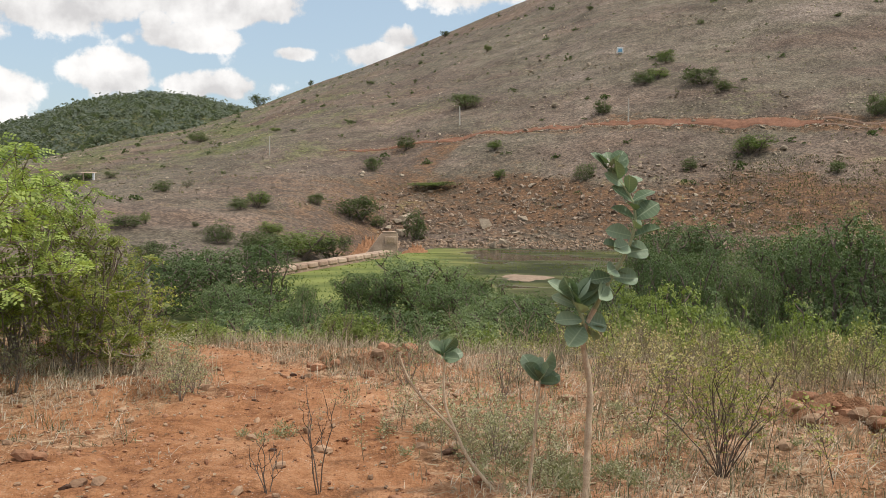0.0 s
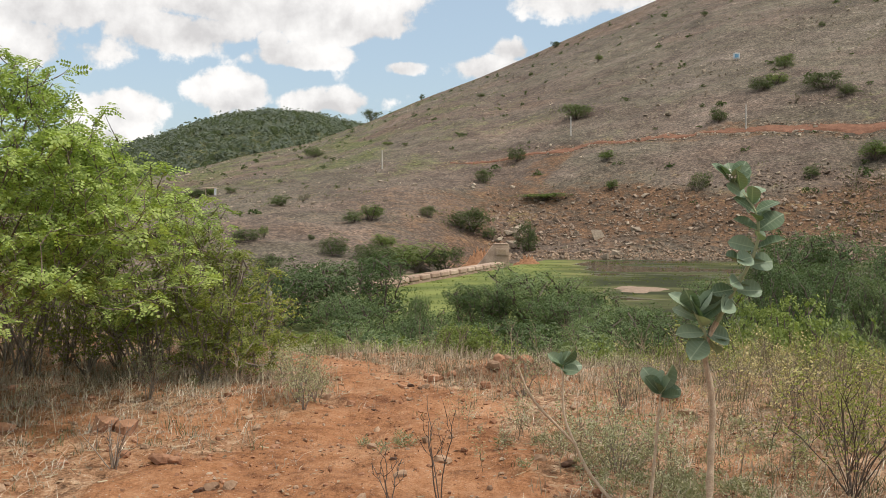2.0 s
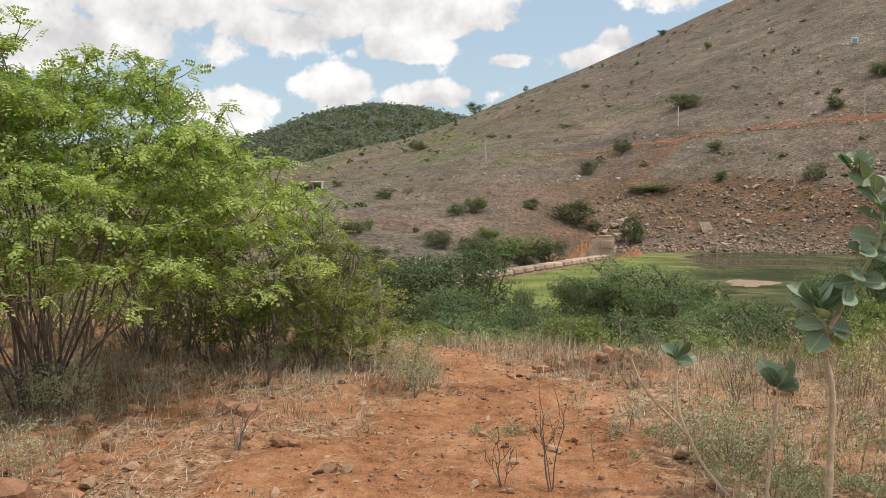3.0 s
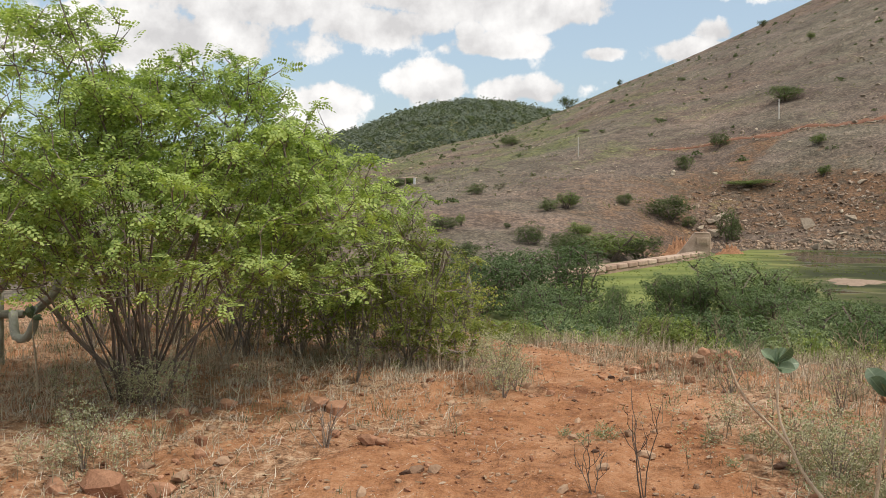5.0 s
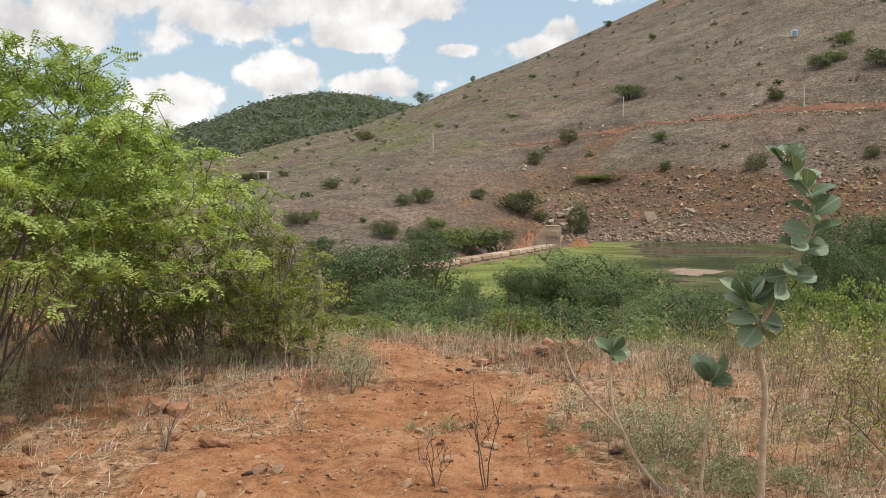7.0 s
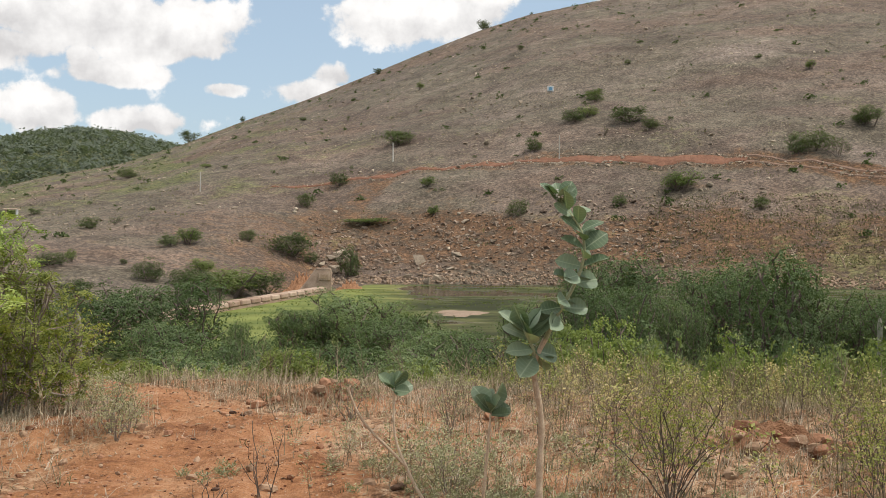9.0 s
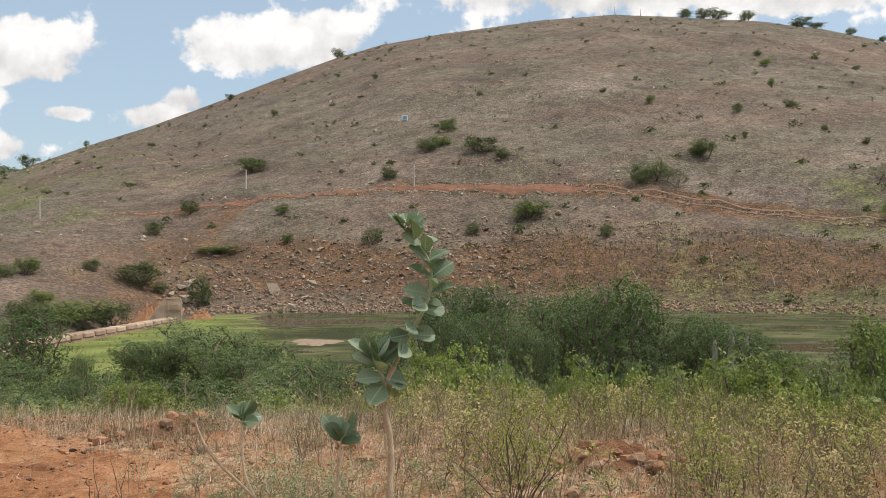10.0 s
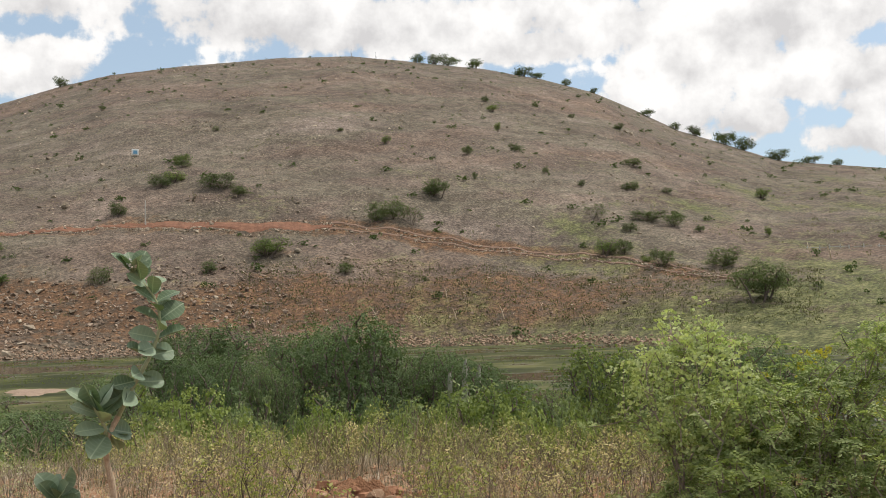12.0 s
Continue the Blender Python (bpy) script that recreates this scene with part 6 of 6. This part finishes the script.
# power poles, masts, sign box
POLE = plain_mat("pale_concrete", (0.36, 0.33, 0.29), (0.60, 0.56, 0.50), 3.0, 0.85, 0.2, 0.01)
STEEL = plain_mat("mast_steel", (0.22, 0.22, 0.23), (0.42, 0.42, 0.43), 2.0, 0.5, 0.05)
WHITE = plain_mat("white_paint", (0.62, 0.62, 0.60), (0.82, 0.82, 0.80), 2.0, 0.7, 0.05)
DUN_WHITE = plain_mat("weathered_white", (0.36, 0.34, 0.30), (0.62, 0.60, 0.55), 2.0, 0.8, 0.1)
BLUE = plain_mat("blue_paint", (0.12, 0.28, 0.42), (0.22, 0.42, 0.58), 2.0, 0.6, 0.05)
for x, y, h in ((2.5, 151.1, 2.9), (26.3, 136.2, 3.4), (-26.8, 146.8, 2.9)):
    root = thing("utility_pole", x, y, float(land(x, y)), "slender pale utility pole on the slope", "pole", "utility poles")
    part("shaft", *tube([(0, 0, -0.2), (0, 0, h * 0.5), (0, 0, h)], [0.11, 0.09, 0.07], 8), POLE, root, soft=True)
    part("insulator", *tube([(0, 0, h), (0, 0, h + 0.12)], [0.05, 0.03], 6), POLE, root)
for a, h in ((-23.0, 6.2), (-24.5, 5.6)):
    x, y = -math.sin(radians(a)) * 330, math.cos(radians(a)) * 330
    root = thing("radio_mast", x, y, float(land(x, y)), "thin radio mast on the hilltop", "mast", "masts on the hilltop")
    part("mast_tube", *tube([(0, 0, -0.3), (0, 0, h)], [0.14, 0.06], 6), STEEL, root, soft=True)
    part("antenna", *tube([(0.12, 0, h * 0.45), (0.12, 0, h * 0.75)], [0.07, 0.07], 6), STEEL, root)
root = thing("sign_box", 32.3, 176.4, float(land(32.3, 176.4)), "small white and blue box standing on the slope", "box")
part("post", *tube([(0, 0, -0.2), (0, 0, 0.5)], [0.08, 0.08], 6), STEEL, root)
part("panel", *box_mesh(1.15, 0.5, 1.05, 0, 0, 0.25, 0, 0.04), WHITE, root)
part("inset", *box_mesh(0.7, 0.06, 0.6, 0, -0.26, 0.45), BLUE, root)

# the low stone dam with its head wall
DAM = plain_mat("dam_stone", (0.31, 0.21, 0.15), (0.57, 0.435, 0.33), 1.2, 0.9, 0.5, 0.05)
dam_a, dam_b = np.array([-4.9, 85.0]), np.array([-14.5, 49.5])
length = float(np.linalg.norm(dam_b - dam_a))
turn = math.atan2(dam_b[1] - dam_a[1], dam_b[0] - dam_a[0])
dam = thing("dam_wall", dam_a[0], dam_a[1], WATER, "low pale stone dam wall with a stepped top", "dam")
dam.rotation_euler = (0, 0, turn)
part("wall_body", *box_mesh(length, 0.9, 1.1, length / 2, 0, -0.9, 0, 0.05), DAM, dam)
for k in range(int(length / 1.9)):
    part("coping_block", *box_mesh(1.58, 1.05, 0.36, 1.0 + 1.9 * k, 0, 0.2, 0.05, 0.07), DAM, dam)
head = thing("head_wall", -5.0, 86.5, -3.35, "pale stone head wall with one sloping side at the dam's end", "wall")
head.rotation_euler = (0, 0, 0.15)
head.scale = (1.12, 0.95, 0.9)
bm = bmesh.new()
outline = [(-1.9, -0.6), (0.75, -0.6), (0.75, 2.25), (0.0, 2.35), (-0.55, 2.2), (-1.5, 0.5), (-1.9, 0.1)]
front = [bm.verts.new((x, -0.45, z)) for x, z in outline]
back = [bm.verts.new((x, 0.45, z)) for x, z in outline]
bm.faces.new(front)
bm.faces.new(back[::-1])
for k in range(len(outline)):
    n = (k + 1) % len(outline)
    bm.faces.new((front[n], front[k], back[k], back[n]))
bmesh.ops.bevel(bm, geom=bm.edges[:], offset=0.05, segments=1, affect="EDGES")
bmesh.ops.recalc_face_normals(bm, faces=bm.faces)
me = bpy.data.meshes.new("wall_block")
bm.to_mesh(me)
bm.free()
me.materials.append(DAM)
ob = new("wall_block", me)
ob.parent = head
part("capstone", *box_mesh(1.15, 0.95, 0.1, 0.1, 0, 2.27, 0, 0.03), DAM, head)
part("gate_frame", *box_mesh(0.95, 0.1, 0.75, 0.15, -0.49, 1.15, 0, 0.02), DAM, head)
part("gate_plate", *box_mesh(0.6, 0.06, 0.42, 0.15, -0.55, 1.3), PALE_STONE, head, "pale recessed plate")

# bare mud showing through the weed
MUD = plain_mat("dry_mud", (0.19, 0.13, 0.09), (0.40, 0.30, 0.22), 3.0, 0.95, 0.4, 0.03)
g = np.random.default_rng(870)
ring = np.linspace(0, 6.28, 33)[:-1]
rad = 1 + 0.22 * np.sin(3 * ring + 1) + 0.12 * np.sin(7 * ring)
outer = np.stack([1.55 * rad * np.cos(ring) + 5.4, 2.3 * rad * np.sin(ring) + 62.0, np.full(32, WATER + 0.005)], 1)
inner = np.stack([1.1 * rad * np.cos(ring) + 5.4, 1.7 * rad * np.sin(ring) + 62.0, np.full(32, WATER + 0.09)], 1)
v = np.concatenate([outer, inner, [[5.4, 62.0, WATER + 0.11]]])
n = np.arange(32)
tagged(part("mud_bank", v, [np.stack([n, (n + 1) % 32, 32 + (n + 1) % 32, 32 + n], 1), np.stack([32 + n, 32 + (n + 1) % 32, np.full(32, 64)], 1)], MUD, soft=True), "bare pale mud bank in the weedy pond", "mud bank")

# the small shelter on the left slope, and the pale fence on the right one
root = thing("shelter", -48.6, 131.5, float(land(-48.6, 131.5)), "small open shelter with a pale roof among bushes", "shelter")
part("roof", *box_mesh(1.9, 1.4, 0.1, -0.5, 0.3, 1.0, 0.2), DAM, root)
part("post", *box_mesh(0.26, 0.26, 1.1, 0.3, 0, -0.1), WHITE, root)
part("strut", *box_mesh(0.14, 0.14, 1.05, -1.2, 0.2, -0.05), DAM, root)
root = thing("fence", 110.0, 87.0, float(land(110.0, 87.0)), "low pale broken rail fence on the green slope", "fence")
root.rotation_euler = (0, 0, -0.66)
g = np.random.default_rng(875)
for k in range(9):
    part("post", *box_mesh(0.13, 0.13, g.uniform(0.7, 1.1), -6 + 1.5 * k + g.normal(0, 0.3), 0, -0.3), DUN_WHITE, root)
for k in range(4):
    part("rail", *box_mesh(g.uniform(2.0, 3.0), 0.06, 0.09, -4.6 + 3.0 * k, 0, 0.25 + g.normal(0, 0.06)), DUN_WHITE, root)


# heaps of dug red earth
def mound(x, y, w, d, h, seed):
    """A low irregular heap with clods and stones of its own colour."""
    g = np.random.default_rng(seed)
    n, m = 14, 28
    v = []
    for i in range(n + 1):
        for j in range(m):
            a, q = 6.283 * j / m, i / n
            px, py = q * w * math.cos(a) * (1 + 0.15 * math.sin(3 * a + seed)), q * d * math.sin(a) * (1 + 0.15 * math.sin(2 * a + 1))
            top = h * (1 - smooth(0.0, 1.0, np.array(q))) * (1 + 0.5 * ripple(np.array(px + seed), np.array(py), 0.35, 3))
            v.append((px, py, float(top) + float(land(x + px, y + py)) - 0.02))
    i, j = np.meshgrid(np.arange(n), np.arange(m), indexing="ij")
    i, j = i.ravel(), j.ravel()
    k = (j + 1) % m
    ob = part("earth_mound", np.array(v), np.stack([i * m + j, (i + 1) * m + j, (i + 1) * m + k, i * m + k], 1), RED_SOIL, soft=True)
    ob.location = (x, y, 0)
    return tagged(ob, "heap of dug red earth and stones", "earth mound", "heaps of earth")


RED_SOIL = plain_mat("red_soil", (0.19, 0.09, 0.048), (0.46, 0.24, 0.13), 9.0, 0.95, 1.0, 0.06)
mound(2.95, 7.05, 0.62, 0.45, 0.16, 901)
mound(-0.55, 9.25, 0.8, 0.5, 0.10, 902)
mound(5.0, 7.6, 0.6, 0.5, 0.15, 903)
for x, y, w, n in ((2.95, 7.05, 0.3, 34), (-0.55, 9.25, 0.4, 22), (5.0, 7.6, 0.3, 18)):
    bits = g.normal((x, y), (w, w * 0.7), (n, 2))
    for (bx, by), d in zip(bits, np.hypot((bits[:, 0] - x) / (2 * w), (bits[:, 1] - y) / (1.5 * w))):
        stone(bx, by, 0.05 + 0.12 * g.random() ** 2, 1000 + int(g.integers(0, 400)), RED_STONE if g.random() < 0.6 else DUN_STONE, "broken reddish stone on a heap of earth", "stone", 0.7, "stones of the heaps", "stone").location.z += 0.11 * max(0.0, 1 - d)
mound(-7.0, 90.5, 2.2, 1.7, 1.5, 904)
mound(-2.6, 92.0, 2.0, 1.5, 0.9, 905)
for k, (x, y, h) in enumerate([(44.5, 98.3, 1.5), (48.3, 95.1, 1.6), (52.6, 94.7, 1.2), (57.5, 92.3, 1.5), (63.3, 84.8, 1.2), (54.3, 100.0, 1.2), (62.5, 91.9, 1.0), (99.0, 84.5, 2.0), (101.0, 83.0, 1.6)]):
    g = np.random.default_rng(880 + k)
    root = thing("dead_branch", x, y, float(land(x, y)), "pale dead branch stuck in the slope", "branch", "dead branches above the shore")
    lean = g.uniform(-0.6, -0.2)
    part("limb", *tube([(0, 0, -0.1), (lean * 0.3 * h, 0, h * 0.35), (lean * 0.5 * h, 0, h * 0.6), (lean * h, 0, h)], [0.08, 0.07, 0.06, 0.03], 6), MILK_STEM, root, soft=True)
    part("twig", *tube([(lean * 0.4 * h, 0, h * 0.45), (lean * 0.2 * h + 0.2, 0, h * 0.8)], [0.04, 0.015], 5), MILK_STEM, root, soft=True)
